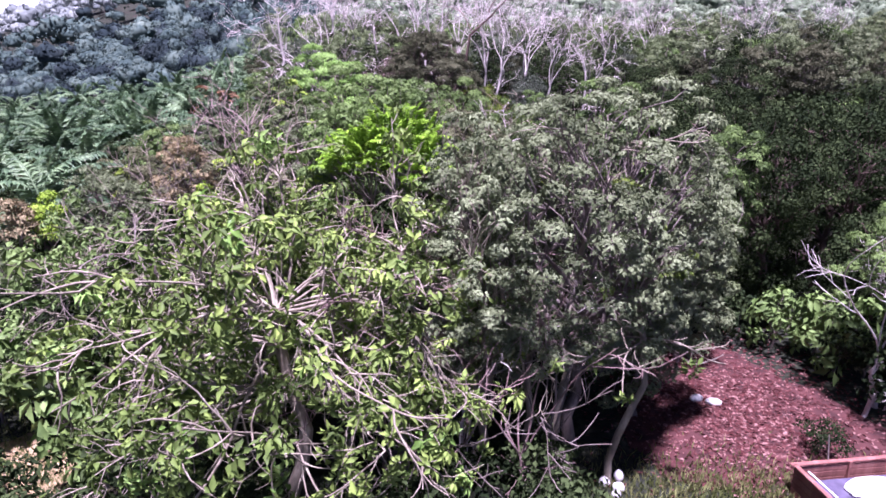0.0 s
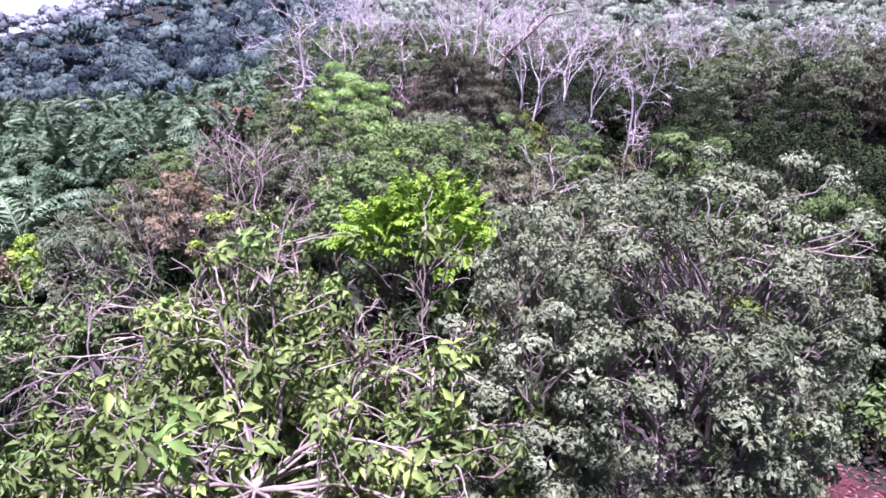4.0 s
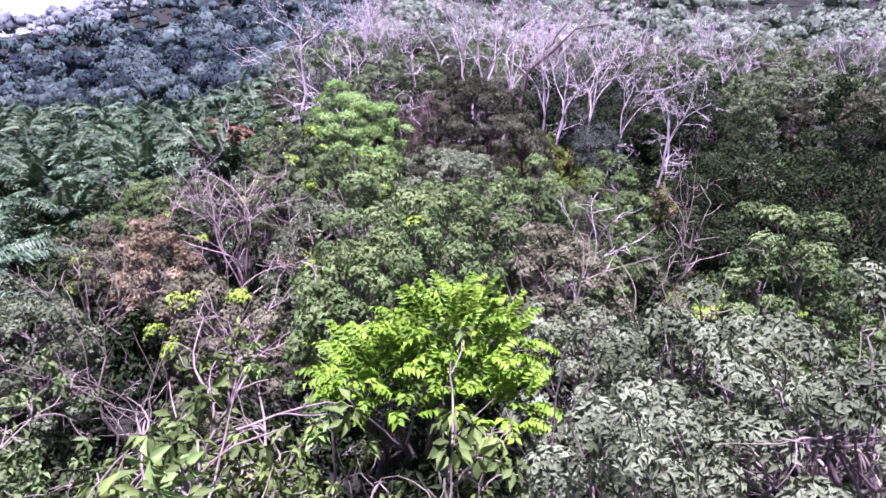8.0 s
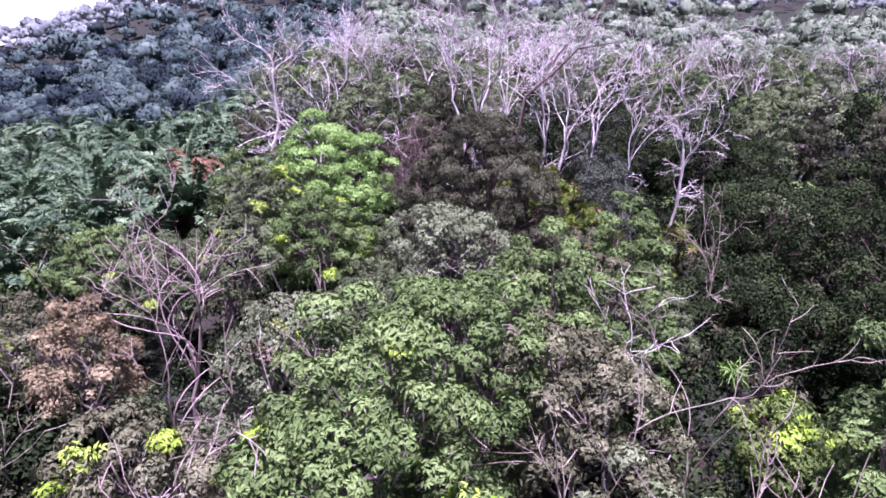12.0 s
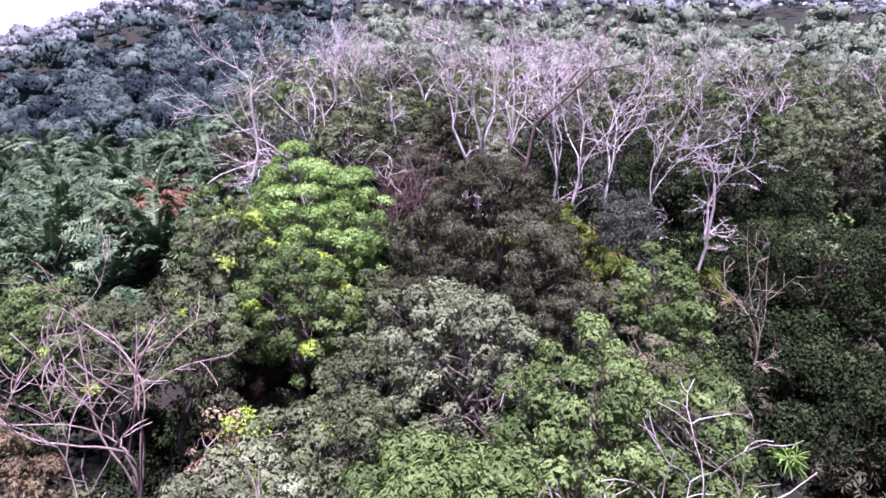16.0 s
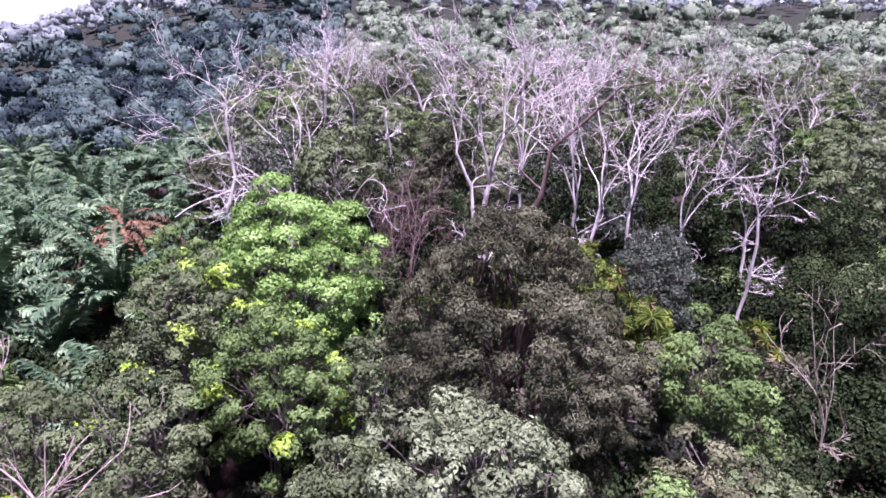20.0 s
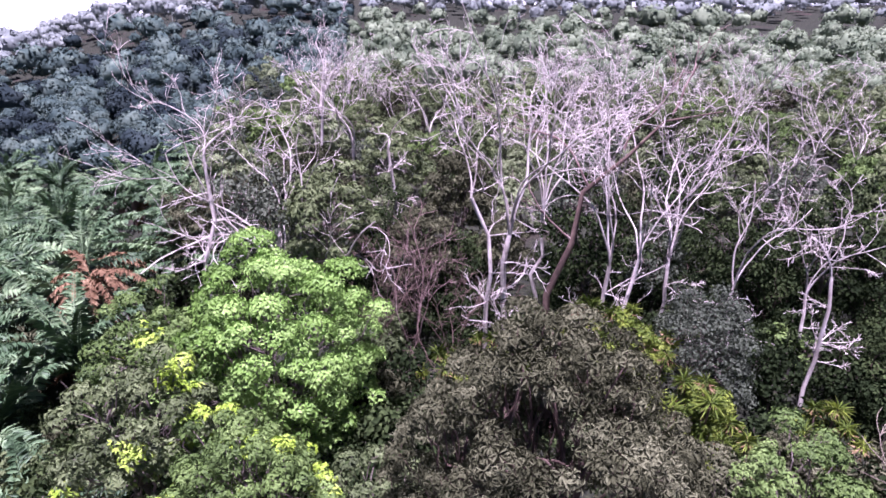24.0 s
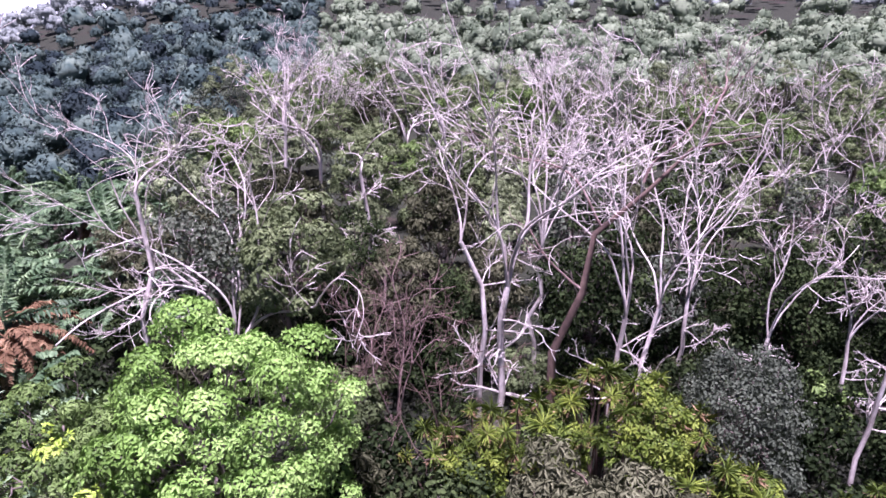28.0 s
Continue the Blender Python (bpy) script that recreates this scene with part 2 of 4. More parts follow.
def tube(geo, pts, radii, sides=6):
    pts, radii = np.asarray(pts, float), np.asarray(radii, float)
    tan = unit(np.gradient(pts, axis=0))
    ref = np.where(np.abs(tan[:, 2:3]) > 0.9, np.array([[1.0, 0, 0]]), np.array([[0, 0, 1.0]]))
    u = unit(np.cross(tan, ref)); w = np.cross(tan, u)
    for i in range(1, len(u)):
        if np.dot(u[i], u[i - 1]) < 0:
            u[i], w[i] = -u[i], -w[i]
    ang = np.arange(sides) * 2 * np.pi / sides
    ring = u[:, None] * np.cos(ang)[None, :, None] + w[:, None] * np.sin(ang)[None, :, None]
    v = (pts[:, None] + ring * radii[:, None, None]).reshape(-1, 3)
    i, j = np.meshgrid(np.arange(len(pts) - 1), np.arange(sides), indexing="ij")
    k = (j + 1) % sides
    f = np.stack([i * sides + j, i * sides + k, (i + 1) * sides + k, (i + 1) * sides + j], -1).reshape(-1, 4)
    geo.add(v, f)


def bend(rng, a, b, n=6, sag=0.12):
    """A crooked line from a to b."""
    a, b = np.asarray(a, float), np.asarray(b, float)
    t = np.linspace(0, 1, n)[:, None]
    size = np.linalg.norm(b - a)
    off = rng.normal(0, sag * size / n ** 0.5, (n, 3)).cumsum(0)
    off = off - t * off[-1] - (1 - t) * off[0]
    return a + (b - a) * t + off


def leaves(geo, p, d, n, length, width, droop):
    """Folded leaves: each two triangles on one midrib."""
    p, d, n = (np.asarray(a, float).reshape(-1, 3) for a in (p, d, n))
    s = unit(np.cross(d, n)); n = np.cross(s, d)
    length, width = np.broadcast_to(length, len(p))[:, None], np.broadcast_to(width, len(p))[:, None]
    mid = p + d * length * 0.45
    lift = n * width * 0.22
    tip = p + d * length - n * length * droop
    v = np.stack([p, mid + s * width / 2 + lift, tip, mid - s * width / 2 + lift], 1).reshape(-1, 3)
    k = np.arange(len(p))[:, None] * 4
    f = np.concatenate([k + np.array([[0, 1, 2]]), k + np.array([[0, 2, 3]])])
    geo.add(v, f)


CLUMPS = {  # stalks a whorl, leaflets a stalk, stalk, leaf length and width, slope of the upper and of the lower leaves, room for a whorl
    "umbrella": (5, 3, 0.075, 0.135, 0.056, 0.45, -0.5, 0.2),
    "broad": (8, 1, 0.06, 0.25, 0.115, 0.35, -1.0, 0.4),
    "dense": (10, 1, 0.05, 0.17, 0.075, 0.6, -0.5, 0.22),
    "hang": (13, 1, 0.03, 0.2, 0.05, 0.5, -1.2, 0.24),
    "fine": (12, 1, 0.11, 0.12, 0.08, 0.7, -0.8, 0.27),
    "rosette": (36, 1, 0.03, 0.5, 0.045, 1.2, -0.45, 0.6),
}


def clump_leaves(geo, rng, centres, axes, style, size=1.0, count=None):
    """Whorls at the ends of twigs: stalks all round, each with one leaf or a hand of three, those below hanging."""
    k, fan, stalk, length, width, upper, lower, _ = CLUMPS[style]
    k = count or k
    c, u = np.asarray(centres, float).reshape(-1, 3), unit(np.asarray(axes, float).reshape(-1, 3))
    m = len(c)
    scale = rng.uniform(0.8, 1.25, (m, 1, 1)) * size
    s1 = unit(np.cross(u, np.array([0.31, 0.95, 0.07]))); s2 = np.cross(u, s1)
    phi = np.arange(k)[None, :, None] * 2.39996 + rng.uniform(0, 6.283, (m, 1, 1)) + rng.normal(0, 0.25, (m, k, 1))
    side = s1[:, None] * np.cos(phi) + s2[:, None] * np.sin(phi)
    up = u[:, None]
    e = upper + (lower - upper) * (np.arange(k)[None, :, None] + 0.5) / k + rng.normal(0, 0.16, (m, k, 1))
    way, nrm = side * np.cos(e) + up * np.sin(e), up * np.cos(e) - side * np.sin(e)
    p = c[:, None] + way * stalk * scale * rng.uniform(0.6, 1.25, (m, k, 1))
    turn = np.cross(nrm, way)
    for j in range(fan):
        a = (j - (fan - 1) / 2) * 0.85 + rng.normal(0, 0.15, (m, k, 1))
        d = unit(way * np.cos(a) + turn * np.sin(a) + np.array([0, 0, -0.28]) + rng.normal(0, 0.1, (m, k, 3)))
        ln = (length * scale * rng.uniform(0.72, 1.2, (m, k, 1))).ravel()
        leaves(geo, p, d.reshape(-1, 3), unit(nrm + rng.normal(0, 0.16, (m, k, 3))).reshape(-1, 3), ln, ln * width / length, 0.25)


def ball(n, rng):
    """Even directions all round, a little disturbed."""
    i = np.arange(n) + 0.5
    th, ph = np.arccos(1 - 2 * i / n), i * 2.39996
    return unit(np.stack([np.sin(th) * np.cos(ph), np.sin(th) * np.sin(ph), np.cos(th)], 1) + rng.normal(0, 0.55 / max(n, 1) ** 0.5, (n, 3)))


def leafy_tree(name, label, x, y, top, r, seed, leaf, bark, style="umbrella", rz=None, boughs=13, size=1.0, trunk_r=0.15, low=125, pad=0.37, fill=0.4, rough=0.4,
               bare=0.0, accent=None, accents=8, group="", z=None, joined=False, twigs=5, category="tree", inner=9, flat=0.58, lean=(0, 0), count=None):
    """A trunk, a limb to every bough, and boughs of domed pads that carry whorls of single leaves."""
    rng = np.random.default_rng(seed)
    z = gz(x, y) if z is None else z
    root = base(name, x, y, z, label, category, group)
    h = top - z
    rz = rz or min(r * 0.9, h * 0.45)
    heart = np.array([lean[0], lean[1], h - rz])
    full = np.array([r, r, rz])
    g = Geo()
    fork = heart * np.array([0.8, 0.8, 1]) - np.array([0, 0, min(rz * 0.35, heart[2] * 0.5)])
    line = bend(rng, (0, 0, -0.3), fork, 7, 0.1)
    tube(g, line, np.linspace(trunk_r * 1.25, trunk_r * 0.7, 7), 8)
    part("trunk", g, bark, root)
    gap, part_of = CLUMPS[style][7] * size, (1 - math.cos(radians(low))) / 2
    pads = max(boughs, int(fill * part_of * 4 * (r * r + 2 * r * rz) / 3 / pad ** 2))
    outs = ball(int(pads / part_of) + 1, rng)[:pads]
    knobs = unit(rng.normal(0, 1, (7, 3)))
    swell = 1 - rough + rough * 1.05 * np.max(np.clip(outs @ knobs.T, 0, 1) ** 4, 1)[:, None]
    lr = pad * rng.uniform(0.65, 1.3, pads)
    lz = lr * flat
    mid = heart + outs * (full - np.stack([lr, lr, lz], 1) * 0.7) * swell * rng.uniform(0.8, 1.1, (pads, 1)) + rng.normal(0, 0.2, (pads, 3)) * pad
    ways = ball(int(boughs / part_of) + 1, rng)[:boughs]
    owner = np.argmax(outs @ ways.T, 1)
    all_limbs, all_leaves, young = Geo(), Geo(), []
    for b in range(boughs):
        mine = np.nonzero(owner == b)[0]
        if not len(mine):
            continue
        limb, fol = (all_limbs, all_leaves) if joined else (Geo(), Geo())
        hub = mid[mine].mean(0) * 0.75 + heart * 0.25
        way = bend(rng, line[int(rng.integers(4, 7))], hub, 8, 0.2)
        tube(limb, way, np.linspace(trunk_r * 0.5, trunk_r * 0.2, 8), 5)
        for i in mine:
            box = np.array([lr[i], lr[i], lz[i]])
            tube(limb, bend(rng, way[int(rng.integers(4, 8))], mid[i], 6, 0.2), np.linspace(trunk_r * 0.19, 0.012, 6), 3 if joined else 4)
            dirs = ball(max(8, int(11.0 * lr[i] * (lr[i] + lz[i]) / 2 / gap ** 2)), rng)
            at = mid[i] + dirs * box * rng.uniform(0.82, 1.12, (len(dirs), 1))
            deep = np.linalg.norm((at[:, None] - mid[None]) / np.stack([lr, lr, lz], 1)[None], axis=2)
            deep[:, i] = 9
            ok = (dirs @ unit(outs[i] * 0.5 + np.array([0, 0, 0.9])) > 0.0) & (deep.min(1) > 0.7) & (rng.random(len(dirs)) >= bare * 0.5)
            if rng.random() < bare * 0.8:
                ok &= rng.random(len(dirs)) < 0.15
            dirs, at = dirs[ok], at[ok]
            if len(at) < 2:
                continue
            for q in at[:twigs // 3]:
                tube(limb, bend(rng, mid[i] - np.array([0, 0, lz[i] * 0.4]), q, 4, 0.2), np.linspace(0.014, 0.007, 4), 3)
            axes = dirs * 1.0 + np.array([0, 0, 0.35]) + rng.normal(0, 0.15, dirs.shape)
            clump_leaves(fol, rng, at, axes, style, size, count)
            young += [(at[j], axes[j]) for j in range(len(at)) if dirs[j, 2] > 0.2]
            w = int(inner * (1 - bare))
            a = unit(rng.normal(0, 1, (w, 3)))
            p = np.where(rng.random((w, 1)) < 0.5, mid[i] + (a * rng.uniform(0.2, 0.8, (w, 1)) - np.array([0, 0, 0.3])) * box, heart + a * full * rng.uniform(0.15, 0.6, (w, 1)))
            leaves(fol, p, unit(rng.normal(0, 1, (w, 3)) + np.array([0, 0, -0.4])), a + np.array([0, 0, 0.5]), rng.uniform(0.12, 0.22, w) * size, rng.uniform(0.06, 0.11, w) * size, 0.3)
        if not joined:
            part("limb", limb, bark, root)
            if fol.n:
                tagged(part("bough", fol, leaf, root), kind="stuff")
    if joined:
        tagged(part("branchwork", all_limbs, bark, root), kind="stuff")
        tagged(part("crown", all_leaves, leaf, root), kind="stuff")
    if accent:
        tops = np.array([q for q, _ in young])
        for j in rng.choice(len(young), min(accents, len(young)), replace=False):
            near = np.argsort(np.sum((tops - tops[j]) ** 2, 1))[:11]
            fol = Geo()
            clump_leaves(fol, rng, tops[near] + np.array([0, 0, 0.12]), [young[k][1] for k in near], style, size * 1.15)
            tagged(part("young_leaves", fol, accent, root, "yellow-green young leaves"), kind="stuff")
    return root


def wander(rng, p, d, length, n, curl=0.3, up=0.0):
    """A sinuous line: its turning carries on from step to step."""
    curl = curl * (9 / max(n, 9)) ** 0.5
    pts, d, w = [np.array(p, float)], unit(np.array(d, float)), rng.normal(0, 1, 3)
    for _ in range(n - 1):
        w = 0.55 * w + 0.85 * rng.normal(0, 1, 3)
        d = unit(d + w * curl * 0.5 + np.array([0, 0, up]))
        pts.append(pts[-1] + d * length / (n - 1))
    return np.array(pts)


def sprawling_tree(name, label, x, y, top, r, seed, leaf, bark, boughs=22, fork=0.62, trunk_r=0.2, leafy=0.75, size=1.0, accent=None, accents=0, group="", rise=1.0, thick=1.0, forks=9):
    """A short trunk and long crooked boughs that rise, arch over and hang, with sprays of broad leaves at the ends."""
    rng = np.random.default_rng(seed)
    z = gz(x, y)
    h = top - z
    root = base(name, x, y, z, label, "tree", group)
    line = bend(rng, (0, 0, -0.3), (0.3, 0.2, h * fork), 7, 0.08)
    g = Geo(); tube(g, line, np.linspace(trunk_r * 1.2, trunk_r * 0.75, 7), 8); part("trunk", g, bark, root)
    bright = []
    for i in range(boughs):
        a = i * 2.39996 + rng.uniform(-0.3, 0.3)
        f = (i + 0.5) / boughs
        steep = (1.1 * (1 - f) ** 1.3 + 0.1) * rise
        reach = r * rng.uniform(0.72, 1.05) * (0.62 + 0.38 * f) * 1.18
        n = 12
        pts = wander(rng, line[int(rng.integers(4, 7))], (math.cos(a), math.sin(a), steep), reach, n, 0.3, -0.08 * f - 0.03)
        limb, spray = Geo(), Geo()
        tube(limb, pts, np.linspace(trunk_r * rng.uniform(0.15, 0.27) * thick, 0.018, n), 6)
        ends = [(pts[-1], unit(pts[-1] - pts[-2]))]
        for _ in range(forks):
            k = int(rng.integers(3, n))
            t = unit(pts[k] - pts[k - 1])
            d = t + unit(np.cross(t, rng.normal(0, 1, 3))) * rng.uniform(0.5, 1.2)
            sub = wander(rng, pts[k], d, reach * rng.uniform(0.16, 0.4), 7, 0.45, -0.07)
            tube(limb, sub, np.linspace(0.026, 0.011, 7), 4)
            ends.append((sub[-1], unit(sub[-1] - sub[-2])))
            for _ in range(2):
                j = int(rng.integers(2, 6))
                t = unit(sub[j] - sub[j - 1])
                tw = wander(rng, sub[j], t + unit(np.cross(t, rng.normal(0, 1, 3))) * rng.uniform(0.6, 1.2), rng.uniform(0.4, 1.1), 5, 0.45, -0.08)
                tube(limb, tw, np.linspace(0.014, 0.008, 5), 3)
                ends.append((tw[-1], unit(tw[-1] - tw[-2])))
        part("limb", limb, bark, root)
        keep = [q for q in ends if rng.random() < leafy * (1.15 - 0.45 * f)]
        at = [q + rng.normal(0, 0.16, 3) * (j > 0) - np.array([0, 0, 0.1 * j]) for q, _ in keep for j in range(2)]
        ax = [d * 0.7 + np.array([0, 0, 0.45]) + rng.normal(0, 0.25, 3) for _, d in keep for _ in range(2)]
        if at:
            clump_leaves(spray, rng, at, ax, "broad", size)
            tagged(part("leaf_spray", spray, leaf, root), kind="stuff")
            bright += [(at[0], ax[0]), (at[-1], ax[-1])]
    for j in rng.permutation(len(bright))[:accents] if accent else ():
        g = Geo(); q, u = bright[j]
        clump_leaves(g, rng, q + rng.normal(0, 0.14, (4, 3)), [u] * 4, "broad", size * 1.1)
        tagged(part("young_leaves", g, accent, root, "bright yellow-green leaves"), kind="stuff")
    return root


def grow(geo, rng, p, d, length, r, depth, twist=0.28, up=0.12, fan=0.75, sides=5):
    """A crooked branch with side branches, all of it into one part."""
    n = max(5, int(length / 0.45) + 2)
    pts = wander(rng, p, d, length, n, twist * 1.2, up * 0.32)
    tube(geo, pts, np.linspace(r, max(r * 0.4, 0.012), n), sides if r > 0.03 else 3)
    if depth > 0:
        kids = int(rng.integers(3, 5)) + (1 if depth > 2 else 0)
        for i in range(kids):
            k = int(rng.integers(max(1, n // 3), n))
            t = unit(pts[k] - pts[k - 1])
            side = unit(np.cross(t, rng.normal(0, 1, 3)))
            grow(geo, rng, pts[k], t + side * rng.uniform(0.5, 1.1) * fan * 1.3, length * rng.uniform(0.28, 0.5),
                 max(r * (1 - 0.65 * k / n) * 0.62, 0.016), depth - 1, twist, up, fan, sides)


def bare_tree(name, label, x, y, top, seed, bark, stems=4, trunk=0.35, trunk_r=0.15, spread=0.5, depth=2, lean=(0, 0), group="", z=None, limbs=3, joined=False):
    """A leafless tree: a trunk that forks into crooked limbs."""
    rng = np.random.default_rng(seed)
    z = gz(x, y) if z is None else z
    root = base(name, x, y, z, label, "tree", group)
    h = top - z
    line = bend(rng, (0, 0, -0.3), (lean[0] * trunk, lean[1] * trunk, h * trunk), 7, 0.07)
    g = Geo()
    tube(g, line, np.linspace(trunk_r * 1.05, trunk_r * 0.75, 7), 8)
    part("trunk", g, bark, root)
    a0 = rng.uniform(0, 6.28)
    whole = Geo()
    for i in range(stems):
        a = a0 + i * 6.283 / stems + rng.uniform(-0.5, 0.5)
        s = spread * rng.uniform(0.4, 1.1)
        d = (math.cos(a) * s + lean[0] / h, math.sin(a) * s + lean[1] / h, 1.0)
        g = whole if joined else Geo()
        grow(g, rng, line[-1] + np.array([0, 0, -0.1]), d, h * (1 - trunk) * rng.uniform(0.8, 1.05), trunk_r * rng.uniform(0.34, 0.52), depth, 0.27, 0.18, 0.9)
        if not joined:
            part("limb", g, bark, root)
    for i in range(limbs):
        a = rng.uniform(0, 6.28)
        g = whole if joined else Geo()
        grow(g, rng, line[int(rng.integers(3, 6))], (math.cos(a), math.sin(a), rng.uniform(-0.1, 0.5)), h * 0.13, trunk_r * 0.28, 2)
        if not joined:
            part("limb", g, bark, root)
    if joined:
        tagged(part("branchwork", whole, bark, root), kind="stuff")
    return root


def frond_mesh(seed, length, mat, pairs=34, leaflet=0.75, arch=0.5, name="frond", wide=None):
    """A feather leaf along the x axis: an arched rib with leaflets on both sides."""
    rng = np.random.default_rng(seed)
    g = Geo()
    t = np.linspace(0, 1, 9)
    line = np.stack([length * (t - 0.18 * arch * t ** 3), rng.normal(0, 0.05) * t ** 2 * length, length * (0.35 * t - arch * t ** 2.2)], 1)
    tube(g, line, np.linspace(0.05, 0.012, 9) * length / 5, 4)
    tt = np.linspace(0.16, 0.99, pairs)
    at = np.stack([np.interp(tt, t, line[:, i]) for i in range(3)], 1)
    tan = unit(np.gradient(at, axis=0))
    side = unit(np.cross(tan, (0, 0, 1)))
    nrm = np.cross(side, tan)
    ln = leaflet * (1 - 0.55 * tt) * np.minimum(1, (tt - 0.05) * 5)
    for s in (1, -1):
        d = unit(side * s + tan * rng.uniform(0.4, 0.75, (pairs, 1)) + nrm * rng.uniform(-0.55, 0.2, (pairs, 1)))
        leaves(g, at, d, nrm + rng.normal(0, 0.2, (pairs, 3)), ln * rng.uniform(0.75, 1.15, pairs), wide or 0.085 * length / 5 + 0.05, 0.3)
    return g.mesh(name, mat)


FRONDS = [frond_mesh(10 + i, 5.0, BLUE, 40, 1.0, 0.28 + 0.1 * i, wide=0.17) for i in range(7)]
DEAD_FRONDS = [frond_mesh(20 + i, 4.6, BROWN_FROND, 34, 0.8, 0.8 + 0.25 * i, wide=0.2) for i in range(2)]
LIME_FRONDS = [frond_mesh(30 + i, 0.95, LIME, 9, 0.4, 0.3 + 0.2 * i, "leaf", 0.11) for i in range(3)]


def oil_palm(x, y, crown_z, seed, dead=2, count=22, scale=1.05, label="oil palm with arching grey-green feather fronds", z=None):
    rng = np.random.default_rng(seed)
    z = gz(x, y) if z is None else z
    root = base("oil_palm", x, y, z, label, "palm", "oil palms of the plantation")
    h = crown_z - z
    g = Geo()
    zz = np.linspace(-0.3, h, 12)
    tube(g, np.stack([np.zeros(12), np.zeros(12), zz], 1), 0.34 + 0.05 * (np.arange(12) % 2), 9)
    part("trunk", g, BROWN, root)
    for i in range(count):
        f = i / count
        ob = part("frond", FRONDS[int(rng.integers(7))], BLUE, root)
        ob.matrix_basis = pose(0, 0, h, rng.uniform(-35, 35), -68 + 86 * f + rng.uniform(-12, 12), i * 137.5 + rng.uniform(-20, 20)) @ Matrix.Scale(scale * rng.uniform(0.7, 1.12), 4)
    for i in range(dead):
        ob = part("dead_frond", DEAD_FRONDS[i % 2], BROWN_FROND, root, "withered brown frond")
        ob.matrix_basis = pose(0, 0, h - 0.1, 0, rng.uniform(20, 40) if dead < 6 else rng.uniform(-45, 15), rng.uniform(0, 360)) @ Matrix.Scale(scale * 0.9, 4)
    return root


# ---- ground ----
g = Geo()
rings = np.concatenate([np.arange(0, 120, 3.0), np.arange(120, 620, 12.0), np.geomspace(640, 4500, 16)])
spokes = 144
pts = [(0.0, 0.0, gz(0.01, 0.01))]
for d in rings[1:]:
    for k in range(spokes):
        a = 2 * math.pi * k / spokes
        px, py = d * math.sin(a), d * math.cos(a)
        pts.append((px, py, gz(px, py)))
tri = [(0, 1 + (k + 1) % spokes, 1 + k) for k in range(spokes)]
quad = [(1 + i * spokes + k, 1 + i * spokes + (k + 1) % spokes, 1 + (i + 1) * spokes + (k + 1) % spokes, 1 + (i + 1) * spokes + k)
        for i in range(len(rings) - 2) for k in range(spokes)]
g.add(pts, tri); g.q.append(np.array(quad))
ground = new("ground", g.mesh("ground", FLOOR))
tagged(ground, "forest floor of reddish soil, litter and weeds, with tree shade put into its colours", "ground", kind="structure")

# ---- trees at the start: the big light-green tree, the rubber tree beside it ----
R = "rubber tree with grey-green umbrella clumps of leaves"
sprawling_tree("broadleaf_tree", "sprawling tree with light green broad leaves on bare crooked boughs", -4.6, 15.0, 11.6, 6.6, 101, FRESH, WOOD, 50, 0.62, 0.2, 0.62, accent=BRIGHT, accents=30)
sprawling_tree("broadleaf_tree", "tree with broad green leaves and tangled pale twigs", -8.2, 17.8, 10.8, 3.6, 105, FRESH, WOOD, 22, 0.6, 0.16, 0.6, accent=BRIGHT, accents=8)
sprawling_tree("broadleaf_tree", "leaning tree with broad leaves and bleached twigs", -5.6, 19.6, 11.6, 4.0, 106, FRESH, WOOD, 20, 0.66, 0.14, 0.6, accent=BRIGHT, accents=5)
sprawling_tree("broadleaf_tree", "bare crooked tree with few broad leaves hanging over a dark hollow", -1.4, 17.2, 11.5, 3.6, 107, FRESH, WOOD, 24, 0.72, 0.14, 0.4, accent=BRIGHT, accents=5)
sprawling_tree("broadleaf_tree", "broad-leaved tree with dull green leaves and pale twigs", -13.6, 23.0, 9.4, 4.2, 109, GREEN, WOOD, 20, 0.6, 0.14, 0.75)
leafy_tree("rubber_tree", "tall rubber tree with grey-green umbrella clumps of leaves", 5.0, 19.4, 13.6, 5.0, 102, RUBBER_PALE, BARK, "umbrella", 6.2, 30, 1.0, 0.2, 142, bare=0.12, accent=GOLD, accents=3, twigs=6)
leafy_tree("rubber_tree", "rubber tree with pale green drooping leaf clumps beside the clearing", 8.0, 21.8, 11.6, 3.2, 103, RUBBER_PALE, BARK, "umbrella", 5.6, 18, 1.0, 0.15, 145)
leafy_tree("rubber_tree", "rubber tree with dull green leaves and many bare twigs", 1.3, 18.5, 12.8, 2.9, 104, RUBBER_PALE, WOOD, "umbrella", 5.6, 16, 0.95, 0.14, 142, bare=0.3, twigs=9, accent=YELLOW, accents=2)
leafy_tree("rubber_tree", "slender rubber tree with sparse light leaves beside the clearing", 18.2, 22.6, 10.2, 2.6, 108, GREEN, PALE, "umbrella", 4.0, 10, 0.9, 0.1, 120, bare=0.3)
sprawling_tree("dead_tree", "leafless grey tree with bare crooked branches", 4.2, 19.1, 14.2, 3.6, 111, WOOD, WOOD, 9, 0.72, 0.13, 0.0, rise=2.4, thick=1.5, forks=6)
bare_tree("dead_tree", "leafless forked sapling with pale crooked stems", 0.85, 17.2, 7.6, 112, PALE, 3, 0.2, 0.1, 0.4, 2)
bare_tree("dead_tree", "thin leafless tree with reddish twigs", 0.2, 18.2, 9.0, 113, RED, 7, 0.2, 0.07, 0.45, 3)
